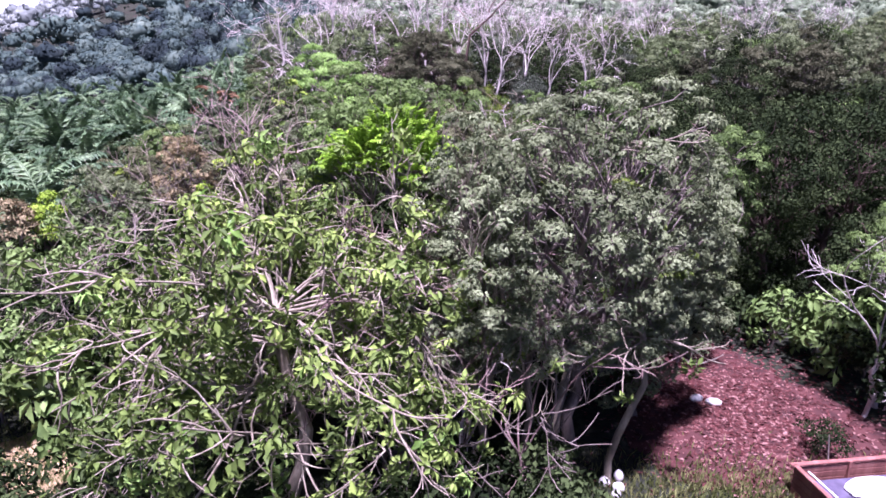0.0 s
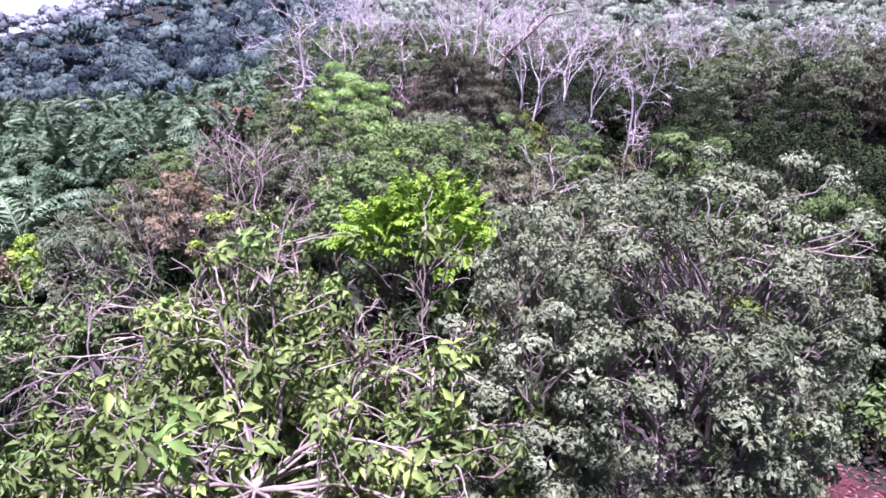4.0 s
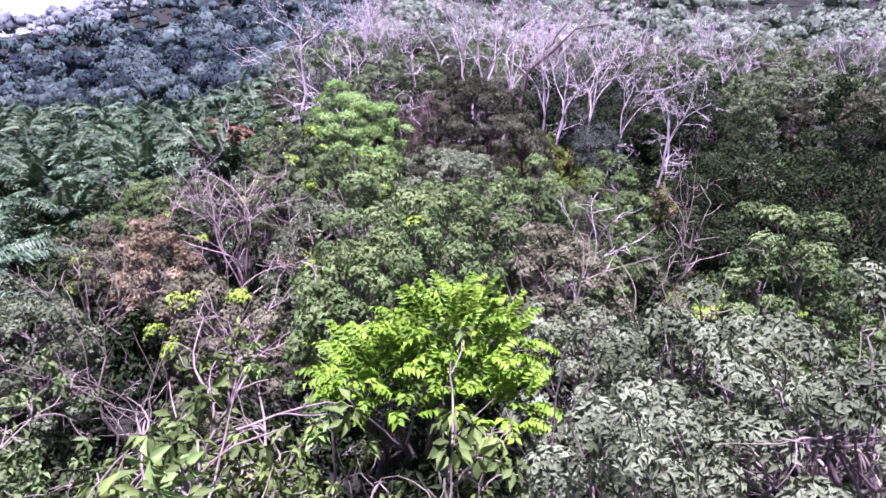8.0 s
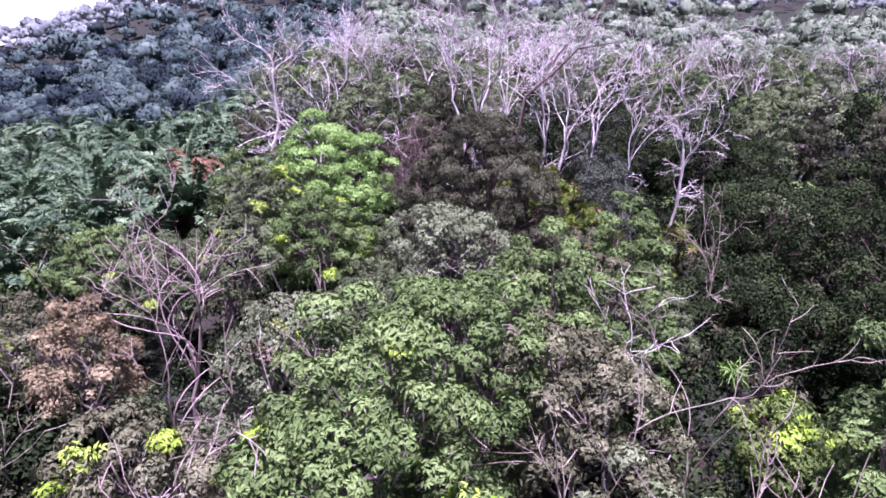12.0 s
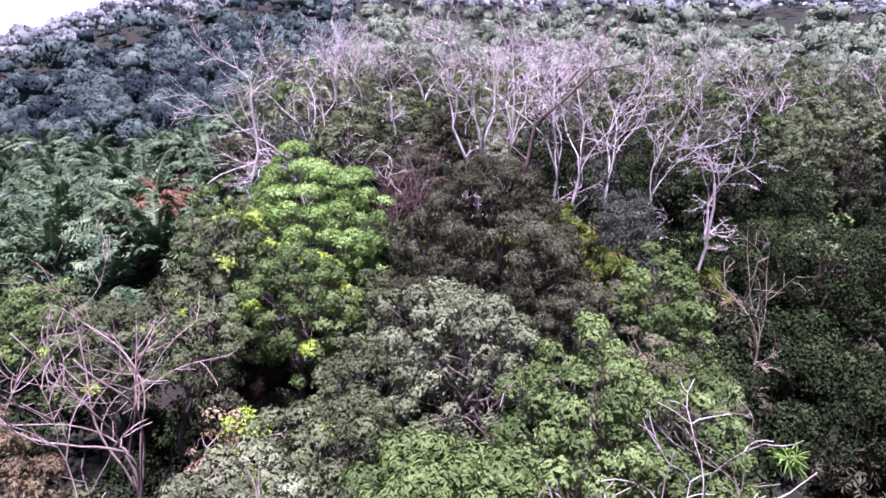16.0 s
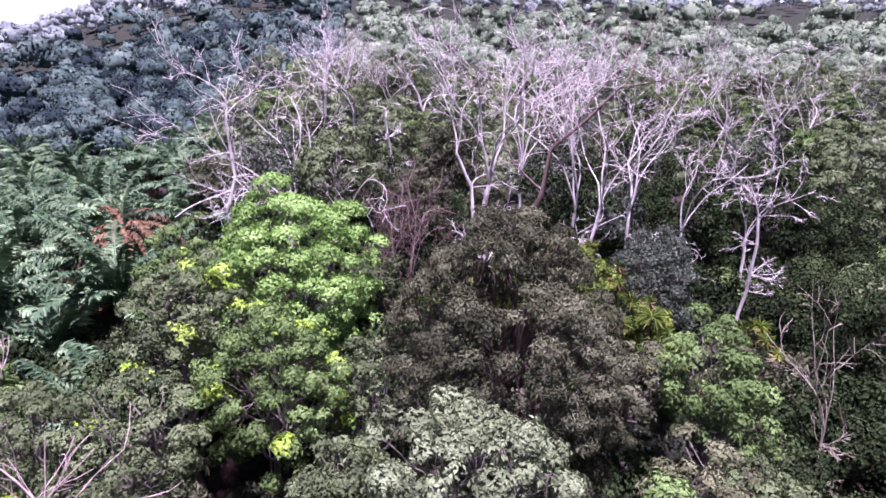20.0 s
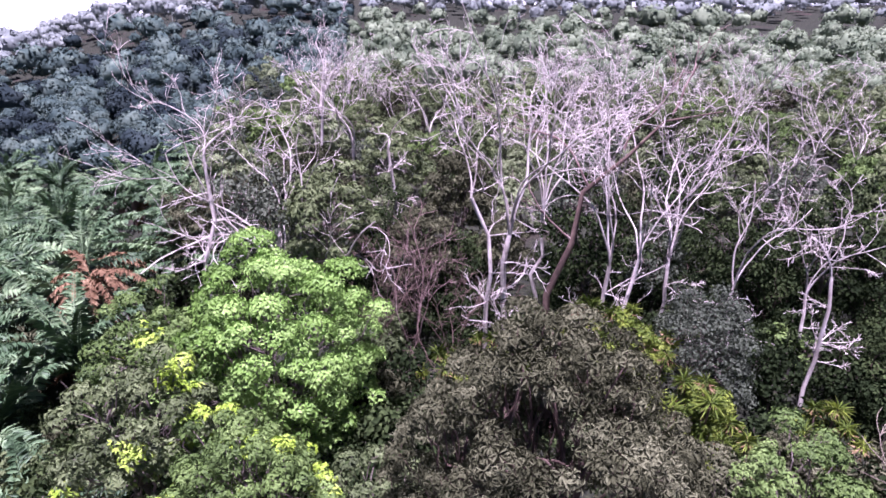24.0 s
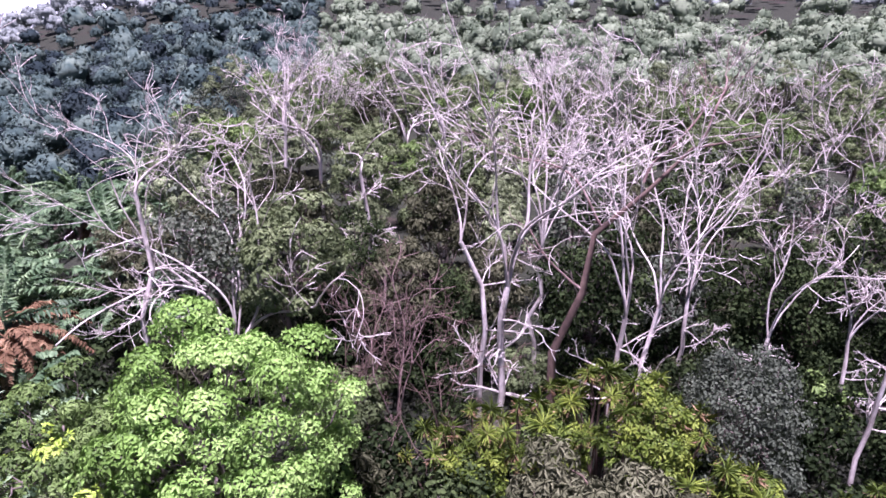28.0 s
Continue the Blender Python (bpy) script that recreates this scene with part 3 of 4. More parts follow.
bare_tree("dead_tree", "thin leafless tree with reddish twigs", -1.6, 17.6, 8.6, 118, RED, 6, 0.25, 0.07, 0.5, 3)
sprawling_tree("dead_tree", "bleached bare boughs arching above the leaves", -6.4, 18.6, 12.0, 3.6, 114, FRESH, WOOD, 8, 0.76, 0.12, 0.1, rise=1.1, thick=1.2, forks=4)
bare_tree("dead_tree", "thin pale forked tree without leaves beside the clearing", 17.2, 22.0, 9.5, 115, PALE, 3, 0.3, 0.09, 0.3, 2)
for s, (x, y, top, mat) in enumerate([(2.6, 16.4, 7.2, RED), (0.0, 16.0, 6.4, RED), (3.6, 17.0, 7.6, BARK), (-1.4, 16.4, 7.0, BARK)]):
    bare_tree("dead_tree", "thin leafless sapling with tangled twigs in the hollow", x, y, top, 150 + s, mat, 5, 0.3, 0.075, 0.55, 2, group="bare saplings in the hollow", limbs=5)
for s, (x, y, top, r) in enumerate([(-3.0, 17.6, 11.4, 3.2), (-1.0, 19.0, 11.0, 2.6), (5.8, 17.6, 9.2, 2.8), (-9.6, 18.4, 10.6, 2.8), (3.0, 17.6, 8.6, 2.6)]):
    sprawling_tree("dead_tree", "leafless tree with sprawling crooked pale boughs", x, y, top, r, 130 + s, FRESH, (WOOD, BARK)[s % 2], 8, 0.74, 0.12, 0.08, group="sprawling bare boughs", rise=1.0, thick=1.1, forks=4)

# ---- lime plant ----
rng = np.random.default_rng(5)
root = base("feather_leaf_tree", -1.9, 22.4, gz(-1.9, 22.4), "young tree with bright lime green feather leaves", "tree")
g = Geo(); tube(g, bend(rng, (0, 0, -0.3), (0, 0, 9.0), 8, 0.05), np.linspace(0.14, 0.07, 8), 7); part("trunk", g, BARK, root)
for cx, cy, cz, rad, k in ((0.35, 0.3, 10.0, 1.35, 105), (-0.9, -0.7, 9.75, 0.95, 55), (1.15, -0.7, 9.5, 0.9, 42), (-1.5, 0.5, 9.3, 0.8, 34)):
    for i in range(k):
        f = i / k
        th, ph = math.radians(80) * f ** 0.52, i * 2.39996
        rr = rng.uniform(0.7, 1.08) * rad
        p = (cx + rr * math.sin(th) * math.cos(ph), cy + rr * math.sin(th) * math.sin(ph), cz + rr * math.cos(th))
        ob = part("leaf", LIME_FRONDS[int(rng.integers(3))], LIME, root)
        ob.matrix_basis = pose(*p, rng.uniform(-20, 20), -78 + 55 * f + rng.uniform(-16, 16), math.degrees(ph) + rng.uniform(-40, 40)) @ Matrix.Scale(rng.uniform(0.6, 0.95), 4)
    g = Geo(); tube(g, bend(rng, (0, 0, 6.8), (cx, cy, cz), 6, 0.12), np.linspace(0.06, 0.03, 6), 5); part("limb", g, BARK, root)
    for i in range(4):
        a = i * 1.57 + cx
        g = Geo(); tube(g, bend(rng, (cx * 0.6, cy * 0.6, cz - 1.2), (cx + rad * 0.7 * math.cos(a), cy + rad * 0.7 * math.sin(a), cz), 5, 0.1), np.linspace(0.035, 0.015, 5), 4); part("limb", g, BARK, root)

# added trees: the lime tree's shaded underside painted as dark leaves
leafy_tree("undergrowth_tree", "tree added below the lime green tree, its dark leaves painting the shaded hollow", -1.6, 20.9, 9.7, 2.1, 119, SHADE, BROWN, "hang", 3.0, 9, 1.25, 0.08, 140, 0.5, 0.5, twigs=1)
leafy_tree("undergrowth_tree", "tree added below the lime green tree, its dark leaves painting the shaded hollow", 0.2, 21.6, 9.2, 1.8, 120, DARK, BROWN, "hang", 3.0, 8, 1.2, 0.08, 140, 0.5, 0.5, twigs=1)

# ---- middle rows ----
# the SHADE entry is a rubber tree darkened in colour for shade
for s, (x, y, top, r, mat, rz, bare) in enumerate([
        (-3.9, 26.6, 13.6, 3.2, GREEN, 4.8, 0), (-2.2, 31.2, 13.1, 3.6, GREEN, 4.5, 0), (1.4, 31.2, 12.2, 3.0, DULL, 4.5, 0.2), (-1.8, 40.6, 12.9, 3.3, RUBBER_PALE, 4.5, 0.1),
        (1.2, 36.6, 12.8, 2.5, GREEN, 5.0, 0), (4.2, 37.8, 11.4, 2.6, GREEN, 5.0, 0), (-5.6, 37.5, 10.6, 2.8, RUBBER, 4.0, 0.1), (-5.8, 44.0, 9.6, 2.6, RUBBER, 4.0, 0.15),
        (-9.0, 29.5, 9.8, 3.0, DULL, 4.0, 0.25), (7.8, 27.6, 13.0, 3.0, GREEN, 5.2, 0), (7.4, 49.4, 10.8, 2.8, GREEN, 4.0, 0), (10.4, 30.0, 9.2, 1.9, GREEN, 3.4, 0.1),
        (-16.5, 46.0, 9.4, 3.0, RUBBER, 4.0, 0.1), (-15.2, 56.3, 12.0, 3.0, GREEN, 4.0, 0), (-12.8, 50.2, 12.4, 3.0, RUBBER, 4.4, 0.05), (10.6, 55.8, 7.0, 2.2, DARK, 3.0, 0),
        (-19.0, 40.0, 8.0, 3.2, DULL, 4.0, 0.25), (-16.5, 30.5, 8.6, 3.2, RUBBER_PALE, 4.0, 0.3), (-20.6, 27.0, 4.6, 2.4, RUBBER, 2.0, 0.2), (13.8, 30.5, 11.0, 2.6, GREEN, 5.0, 0.1),
        (-15.2, 36.8, 9.2, 2.4, DRY, 3.4, 0.3), (1.6, 25.5, 11.2, 2.6, RUBBER_PALE, 4.0, 0.2), (3.4, 23.2, 11.8, 2.8, RUBBER_PALE, 4.0, 0.1), (-6.6, 32.5, 11.4, 2.6, RUBBER_PALE, 4.0, 0.25),
        (4.8, 43.5, 9.4, 2.6, DULL, 3.6, 0.2), (-5.6, 50.0, 9.2, 2.4, RUBBER, 3.6, 0.2), (11.5, 27.0, 9.4, 2.6, RUBBER, 4.2, 0.1), (-22.5, 50.5, 8.2, 3.0, GREEN, 3.6, 0.1), (17.6, 45.0, 6.0, 2.2, SHADE, 3.0, 0),
        (-12.4, 44.2, 10.6, 2.6, RUBBER, 3.6, 0.2), (5.2, 52.0, 8.8, 2.6, DARK, 3.6, 0), (7.4, 44.4, 8.0, 2.4, RUBBER, 3.4, 0)]):
    hot = (YELLOW, 5) if s in (0, 6, 8, 11, 12, 13, 14, 16) else (None, 0)
    leafy_tree("rubber_tree", "withered tree with dry tan leaves" if mat is DRY else R, x, y, top, r * 0.95, 200 + s, mat, BARK, "umbrella", rz * 0.85, 13, 1.0 if y < 48 else 1.2, 0.13, low=128, pad=0.37 if y < 48 else 0.42, group="rubber trees", bare=bare, accent=hot[0], accents=hot[1])
leafy_tree("rubber_tree", "rubber tree with bright yellow young leaf clumps in its crown", -9.2, 48.8, 12.0, 3.4, 240, GREEN, BARK, "umbrella", 4.4, 14, 1.0, 0.14, low=130, accent=YELLOW, accents=22)
for s, (x, y, top) in enumerate([(6.9, 31.6, 9.5), (8.6, 31.0, 8.6), (9.6, 35.4, 6.6)]):
    leafy_tree("rubber_tree", "small tree with yellow-green leaf clumps at the edge of the gap", x, y, top, 1.4, 243 + 7 * s, FRESH, BARK, "umbrella", 2.0, 7, 0.95, 0.07, fill=0.5, group="small yellow-green trees", accent=YELLOW, accents=4)
leafy_tree("broad_crowned_tree", "round tree with dense bright green leaves", -10.6, 57.4, 13.6, 5.2, 241, BRIGHT, BARK, "dense", 6.0, 30, 1.15, 0.2, 138, 0.66, 0.62, 0.3, twigs=2)
leafy_tree("round_tree", "round tree with dense dark brownish-green hanging leaves", -1.0, 47.2, 15.9, 4.1, 242, DARK, BROWN, "hang", 7.2, 28, 0.88, 0.25, 142, 0.56, 0.78, 0.16, twigs=3, inner=18)
bare_tree("dead_tree", "leafless reddish tree with fine twigs", -12.5, 40.0, 12.0, 250, PINK, 7, 0.34, 0.11, 0.22, 2, limbs=5)
bare_tree("dead_tree", "leafless reddish tree with fine twigs", -11.4, 35.6, 10.2, 251, PINK, 4, 0.45, 0.07, 0.4, 2, limbs=4)
for s, (x, y, top, mat) in enumerate([(-5.6, 29.0, 11.8, WOOD), (1.0, 28.4, 11.4, WOOD), (-8.2, 27.2, 10.2, PINK), (4.6, 31.6, 11.0, WOOD), (-1.0, 38.4, 10.6, PINK), (4.6, 25.4, 11.6, WOOD), (-13.6, 30.0, 9.6, WOOD)]):
    bare_tree("dead_tree", "thin leafless sapling standing among the rubber trees", x, y, top, 160 + s, mat, 4, 0.6, 0.055, 0.5, 2, group="bare saplings among the trees", limbs=6)
bare_tree("dead_tree", "leafless pale tree in the dark gap", 12.2, 49.8, 10.4, 252, WOOD, 4, 0.5, 0.065, 0.3, 2, limbs=12)
bare_tree("dead_tree", "leafless thin tree among young rubber trees", 3.2, 35.0, 11.5, 253, PALE, 3, 0.5, 0.07, 0.4, 2)
bare_tree("dead_tree", "bleached bare shrub with crooked stems", -10.5, 26.5, 9.6, 255, WOOD, 4, 0.4, 0.05, 0.5, 1)
# trees round the gap, with its shade painted into their leaves
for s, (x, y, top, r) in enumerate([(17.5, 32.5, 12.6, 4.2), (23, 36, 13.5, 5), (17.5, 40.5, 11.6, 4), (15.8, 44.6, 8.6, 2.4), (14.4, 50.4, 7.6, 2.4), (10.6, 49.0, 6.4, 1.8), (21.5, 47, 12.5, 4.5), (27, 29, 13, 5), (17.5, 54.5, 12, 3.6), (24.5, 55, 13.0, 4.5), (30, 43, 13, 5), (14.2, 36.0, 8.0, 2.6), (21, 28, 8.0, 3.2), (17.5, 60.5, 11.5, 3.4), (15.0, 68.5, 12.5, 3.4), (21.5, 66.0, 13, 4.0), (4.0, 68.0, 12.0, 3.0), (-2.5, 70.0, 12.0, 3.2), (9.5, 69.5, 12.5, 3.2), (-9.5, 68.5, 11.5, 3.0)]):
    leafy_tree("shade_tree", "dense green tree at the edge of the gap, shade put into its leaf colour", x, y, top, r, 260 + s, SHADE, BROWN, "fine", min(6.0, (top - 1) * 0.48), 14, 1.4, 0.2, 146, 0.75, 0.5, 0.45, group="dark trees", inner=20, twigs=1)

for s, (x, y, mat) in enumerate([(-21.6, 33.2, YELLOW), (-22.4, 32.2, DRY), (-9.8, 42.8, YELLOW)]):
    leafy_tree("croton_shrub", "ornamental shrub with yellow and orange leaves", x, y, 6.2, 1.1, 290 + s, mat, BARK, "dense", 1.6, 6, 1.2, 0.06, pad=0.35, category="shrub")

# ---- dead grove ----
G = "dead trees of the grove"
P = "leafless bleached tree with bare branching limbs"
bare_tree("dead_tree", P, -15.9, 64.8, 20.0, 331, PALE, 2, 0.72, 0.12, 0.1, 3, (-0.3, 0), G, limbs=11)
bare_tree("dead_tree", P, -12.9, 65.8, 18.8, 302, PALE, 8, 0.2, 0.16, 0.16, 3, (0.2, 0), G, limbs=4)
bare_tree("dead_tree", P, -0.9, 61.6, 21.6, 303, PALE, 5, 0.5, 0.16, 0.16, 3, (0.2, 0), G, limbs=10)
bare_tree("dead_tree", P, -1.5, 62.4, 18.8, 304, PALE, 2, 0.7, 0.12, 0.14, 3, (-1.6, 0), G, limbs=8)
bare_tree("dead_tree", P, 3.9, 62.4, 19.8, 305, PALE, 4, 0.45, 0.13, 0.18, 3, (0.6, 0), G, limbs=8)
bare_tree("dead_tree", P, 4.9, 63.0, 20.2, 306, PALE, 4, 0.45, 0.12, 0.2, 3, (1.8, 0), G, limbs=6)
bare_tree("dead_tree", P, 8.0, 66.5, 19.0, 311, PALE, 5, 0.4, 0.12, 0.26, 3, (1.0, 0), G)
bare_tree("dead_tree", P, 1.6, 68.0, 20.5, 312, PALE, 5, 0.5, 0.12, 0.24, 3, (0.0, 0), G)
bare_tree("dead_tree", P, 10.8, 63.0, 17.0, 307, PALE, 3, 0.45, 0.1, 0.18, 3, (-0.6, 0), G, limbs=8)
bare_tree("dead_tree", P, 14.4, 64.0, 15.5, 313, PALE, 4, 0.45, 0.1, 0.25, 3, (0.6, 0), G)
bare_tree("dead_tree", "snag with short bleached branch stubs", 12.9, 59.8, 14.0, 308, PALE, 2, 0.8, 0.1, 0.12, 1, (0.3, 0), G, limbs=11)
bare_tree("dead_tree", "dead thicket tree with dense mauve twigs", -5.1, 62.6, 12.6, 309, RED, 5, 0.2, 0.09, 0.42, 2, (0, 0), G, limbs=8)
bare_tree("dead_tree", "dead thicket tree with dense mauve twigs", -7.0, 63.5, 12.0, 314, BROWN, 6, 0.15, 0.08, 0.5, 3, (0, 0), G, limbs=6)
bare_tree("dead_tree", "dead thicket tree with dense mauve twigs", -3.2, 63.0, 12.0, 317, BROWN, 6, 0.15, 0.08, 0.5, 3, (0, 0), G, limbs=6)
bare_tree("dead_tree", P, -7.0, 72.0, 19.0, 310, PALE, 2, 0.72, 0.12, 0.2, 2, (-0.8, 0), G, limbs=8)
bare_tree("dead_tree", P, -10.2, 75.0, 21.5, 315, PALE, 4, 0.6, 0.13, 0.22, 3, (0, 0), G, limbs=6)
bare_tree("dead_tree", P, -13.3, 80.0, 22.8, 316, PALE, 4, 0.6, 0.14, 0.22, 3, (0, 0), G, limbs=6)
bare_tree("dead_tree", P, -3.0, 80.0, 23.0, 318, PALE, 4, 0.6, 0.13, 0.22, 3, (0, 0), G, limbs=6)
rng = np.random.default_rng(31)
root = base("leaning_tree", 1.2, 62.0, gz(1.2, 62), "dark brown leaning tree curving over the grove without leaves", "tree", G)
g = Geo()
tube(g, [(-0.2, 0, -0.3), (0.1, 0, 3.0), (0.0, 0, 5.6), (1.0, 0, 8.2), (1.3, 0.1, 10.6), (3.2, 0.2, 12.3), (4.7, 0.3, 13.9), (7.2, 0.3, 14.4)], (0.2, 0.19, 0.17, 0.15, 0.12, 0.09, 0.06, 0.03), 8)
part("trunk", g, BROWN, root)
for p, d, ln in (((1.6, 0.1, 10.8), (-0.6, 0, 1), 5), ((3.0, 0.2, 12.6), (0.3, 0.2, 1), 4.5), ((5.0, 0.3, 14.2), (0.6, -0.2, 0.8), 3.5), ((0.9, 0, 8.4), (-1, 0.1, 0.4), 3.5)):
    g = Geo(); grow(g, rng, p, d, ln, 0.06, 2); part("limb", g, RED, root)

leafy_tree("dry_sapling", "sapling with scattered dry orange-brown leaves", -9.8, 40.2, 7.6, 1.3, 320, DRY, RED, "broad", 1.8, 6, 0.7, 0.06, bare=0.6, pad=0.3)

GREEN_STEM = plain_material("green_stem", (0.06, 0.09, 0.03), (0.12, 0.16, 0.06), 8.0, 0.6)

# ---- spiky dracaenas and bushes in front of the grove ----
def dracaena(x, y, top, heads, seed, leaf):
    rng = np.random.default_rng(seed)
    z = gz(x, y)
    root = base("dracaena", x, y, z, "tall dracaena with yellow-green rosettes of narrow leaves", "plant", "dracaenas below the grove")
    h = top - z
    for i in range(heads):
        a = i * 2.4 + rng.uniform(-0.3, 0.3); q = 0.25 + 1.5 * (i / heads) ** 0.7
        e = np.array([q * math.cos(a), q * math.sin(a), h * (1.0 - 0.38 * i / heads) - 0.5])
        g = Geo(); tube(g, bend(rng, (0.1 * math.cos(a), 0.1 * math.sin(a), -0.2), e, 6, 0.06), np.linspace(0.07, 0.035, 6), 5)
        stem = part("stem", g, BROWN, root)
        g = Geo(); clump_leaves(g, rng, [e], [(0.3 * math.cos(a), 0.3 * math.sin(a), 1)], "rosette", rng.uniform(0.85, 1.15), 44)
        tagged(part("rosette", g, leaf, stem), kind="stuff")
        g = Geo(); clump_leaves(g, rng, [e - np.array([0, 0, 0.15])], [(0, 0, -1)], "rosette", 0.8, 16)
        tagged(part("dead_leaves", g, BROWN_FROND, stem, "dry brown hanging leaves"), kind="stuff")


for s, (x, y, top, n) in enumerate([(2.6, 59.8, 10.8, 9), (4.2, 59.0, 11.0, 10), (5.6, 58.4, 10.2, 8), (0.2, 60.0, 9.4, 8), (-1.6, 60.4, 8.8, 7), (6.6, 56.2, 9.2, 8), (3.2, 60.8, 10.4, 8), (-3.4, 60.2, 8.0, 7), (7.6, 54.2, 7.8, 7), (12.4, 56.8, 7.8, 8), (1.4, 60.6, 9.8, 8)]):
    dracaena(x, y, top, n, 330 + s, GOLD)
for s, (x, y, top, r) in enumerate([(4.4, 58.4, 10.4, 1.9), (1.2, 59.4, 9.2, 1.6), (7.2, 56.6, 8.8, 1.5), (-1.8, 59.6, 8.2, 1.5), (12.2, 57.4, 6.8, 1.3)]):
    leafy_tree("golden_bush", "bushy plant with small yellow-green leaves below the dead trees", x, y, top, r, 370 + s, GOLD, BROWN, "dense", 2.2, 8, 1.1, 0.06, 140, 0.4, 0.55, group="golden bushes", category="bush", twigs=1)
rng = np.random.default_rng(360)
root = base("leafy_plant", 12.6, 46.3, gz(12.6, 46.3), "bright green star-shaped plant in the gap", "plant")
for i in range(5):
    g = Geo(); clump_leaves(g, rng, [(0.25 * math.cos(i * 1.3), 0.25 * math.sin(i * 1.3), 1.0 + 0.16 * i)], [(0.2 * math.cos(i * 1.3), 0.2 * math.sin(i * 1.3), 1)], "rosette", 1.5, 16)
    tagged(part("leaf_whorl", g, BRIGHT, root), kind="stuff")
g = Geo(); tube(g, [(0, 0, -0.1), (0.02, 0, 0.8), (0, 0.02, 1.7)], (0.05, 0.045, 0.03), 6); part("stem", g, GREEN_STEM, root)
leafy_tree("grey_bush", "dense grey-green bush below the dead trees", 7.9, 59.6, 11.6, 2.5, 350, GREY, BARK, "fine", 3.4, 12, 1.1, 0.1, 135, 0.5, 0.75, 0.2, category="bush")

# ---- oil palms ----
def palm_crown():
    """A whole crown of fronds in one part, for palms far off."""
    rng = np.random.default_rng(4)
    g = Geo()
    for i in range(20):
        f = i / 20
        me = FRONDS[i % 7]
        m = pose(0, 0, 0, rng.uniform(-35, 35), -68 + 86 * f + rng.uniform(-12, 12), i * 137.5 + rng.uniform(-20, 20)) @ Matrix.Scale(1.05 * rng.uniform(0.7, 1.12), 4)
        v = np.empty(len(me.vertices) * 3, np.float32); me.vertices.foreach_get("co", v)
        v = v.reshape(-1, 3) @ np.array(m.to_3x3()).T
        k = g.n; g.v.append(v); g.n += len(v)
        for p in me.polygons:
            (g.t if len(p.vertices) == 3 else g.q).append(np.array([p.vertices[:]]) + k)
    return g.mesh("crown", BLUE)


CROWN = palm_crown()
rng = np.random.default_rng(77)
far = None
for i in range(11):
    for j in range(14):
        x, y = -21.5 - i * 7.0 - (j % 2) * 3.5 - max(0, j - 2) * 1.0 + rng.uniform(-1, 1), 60 + j * 6.8 + rng.uniform(-1, 1)
        away = math.degrees(math.atan2(x, y))
        if x < -0.85 * y or y > 150 or math.hypot(x, y) > 108 + 5 * max(0, -20 - away):
            continue
        z = gz(x, y)
        if i < 4 and j < 5:
            oil_palm(x, y, z + rng.uniform(1.6, 4.0), 500 + i * 20 + j, dead=3 if i < 2 else 1)
        else:
            root = base("oil_palm", x, y, z, "oil palm with arching grey-green feather fronds", "palm", "oil palms of the plantation", rng.uniform(0, 360))
            h = rng.uniform(1.6, 4.0)
            g = Geo(); tube(g, [(0, 0, -0.3), (0, 0, h / 2), (0, 0, h)], (0.4, 0.36, 0.4), 7); part("trunk", g, BROWN, root)
            ob = part("crown", CROWN, BLUE, root); ob.matrix_basis = pose(0, 0, h) @ Matrix.Scale(rng.uniform(0.85, 1.1), 4)
            tagged(ob, kind="stuff")
oil_palm(-23.4, 66.0, 8.4, 486, 20, 2, 0.85, 'oil palm with a heap of withered red-brown fronds')
oil_palm(-23.2, 35.6, 4.4, 480, 0, 13, 1.0, "young oil palm with upright pale green fronds")
oil_palm(-29.0, 45.0, 2.6, 481, 1, 18, 1.0, "young oil palm with upright pale green fronds")
oil_palm(-30.5, 54.0, 2.6, 482, 1, 20, 1.1)
oil_palm(-23.0, 57.0, 3.4, 483, 2, 22, 1.15)
oil_palm(-36.5, 50.0, 2.6, 484, 1, 20, 1.1)
oil_palm(-18.5, 52.5, 3.0, 485, 1, 14, 0.9)

# ---- slope ----
rng = np.random.default_rng(88)
PROTO = []
for s, (mat, style, r, bare) in enumerate([(RUBBER, "umbrella", 3.2, 0.1), (RUBBER_PALE, "umbrella", 2.8, 0.2), (DARK, "hang", 3.0, 0), (SHADE, "fine", 3.2, 0), (GREEN, "umbrella", 2.8, 0), (GREY, "fine", 2.8, 0.1)]):
    PROTO.append(leafy_tree("forest_tree", "leafy tree of the forest slope", 0, 0, 10, r, 600 + s, mat, BARK, style, 4.0, 9, 1.9, 0.13, z=0.0, pad=0.62, group="trees on the slope", bare=bare, joined=True, twigs=1, inner=10))
    PROTO[-1].matrix_basis = pose(36 + s * 6, 70, gz(36 + s * 6, 70))
BARE = []
for s in range(4):
    BARE.append(bare_tree("dead_tree", "thin bare tree standing in the forest slope", 0, 0, 12.5, 620 + s, PALE, 4, 0.5, 0.11, 0.28, 2 + s % 2, (0, 0), "bare trees on the slope", z=0.0, joined=True))
    BARE[-1].matrix_basis = pose(20 + s * 6, 80, gz(20 + s * 6, 80))
taken = []
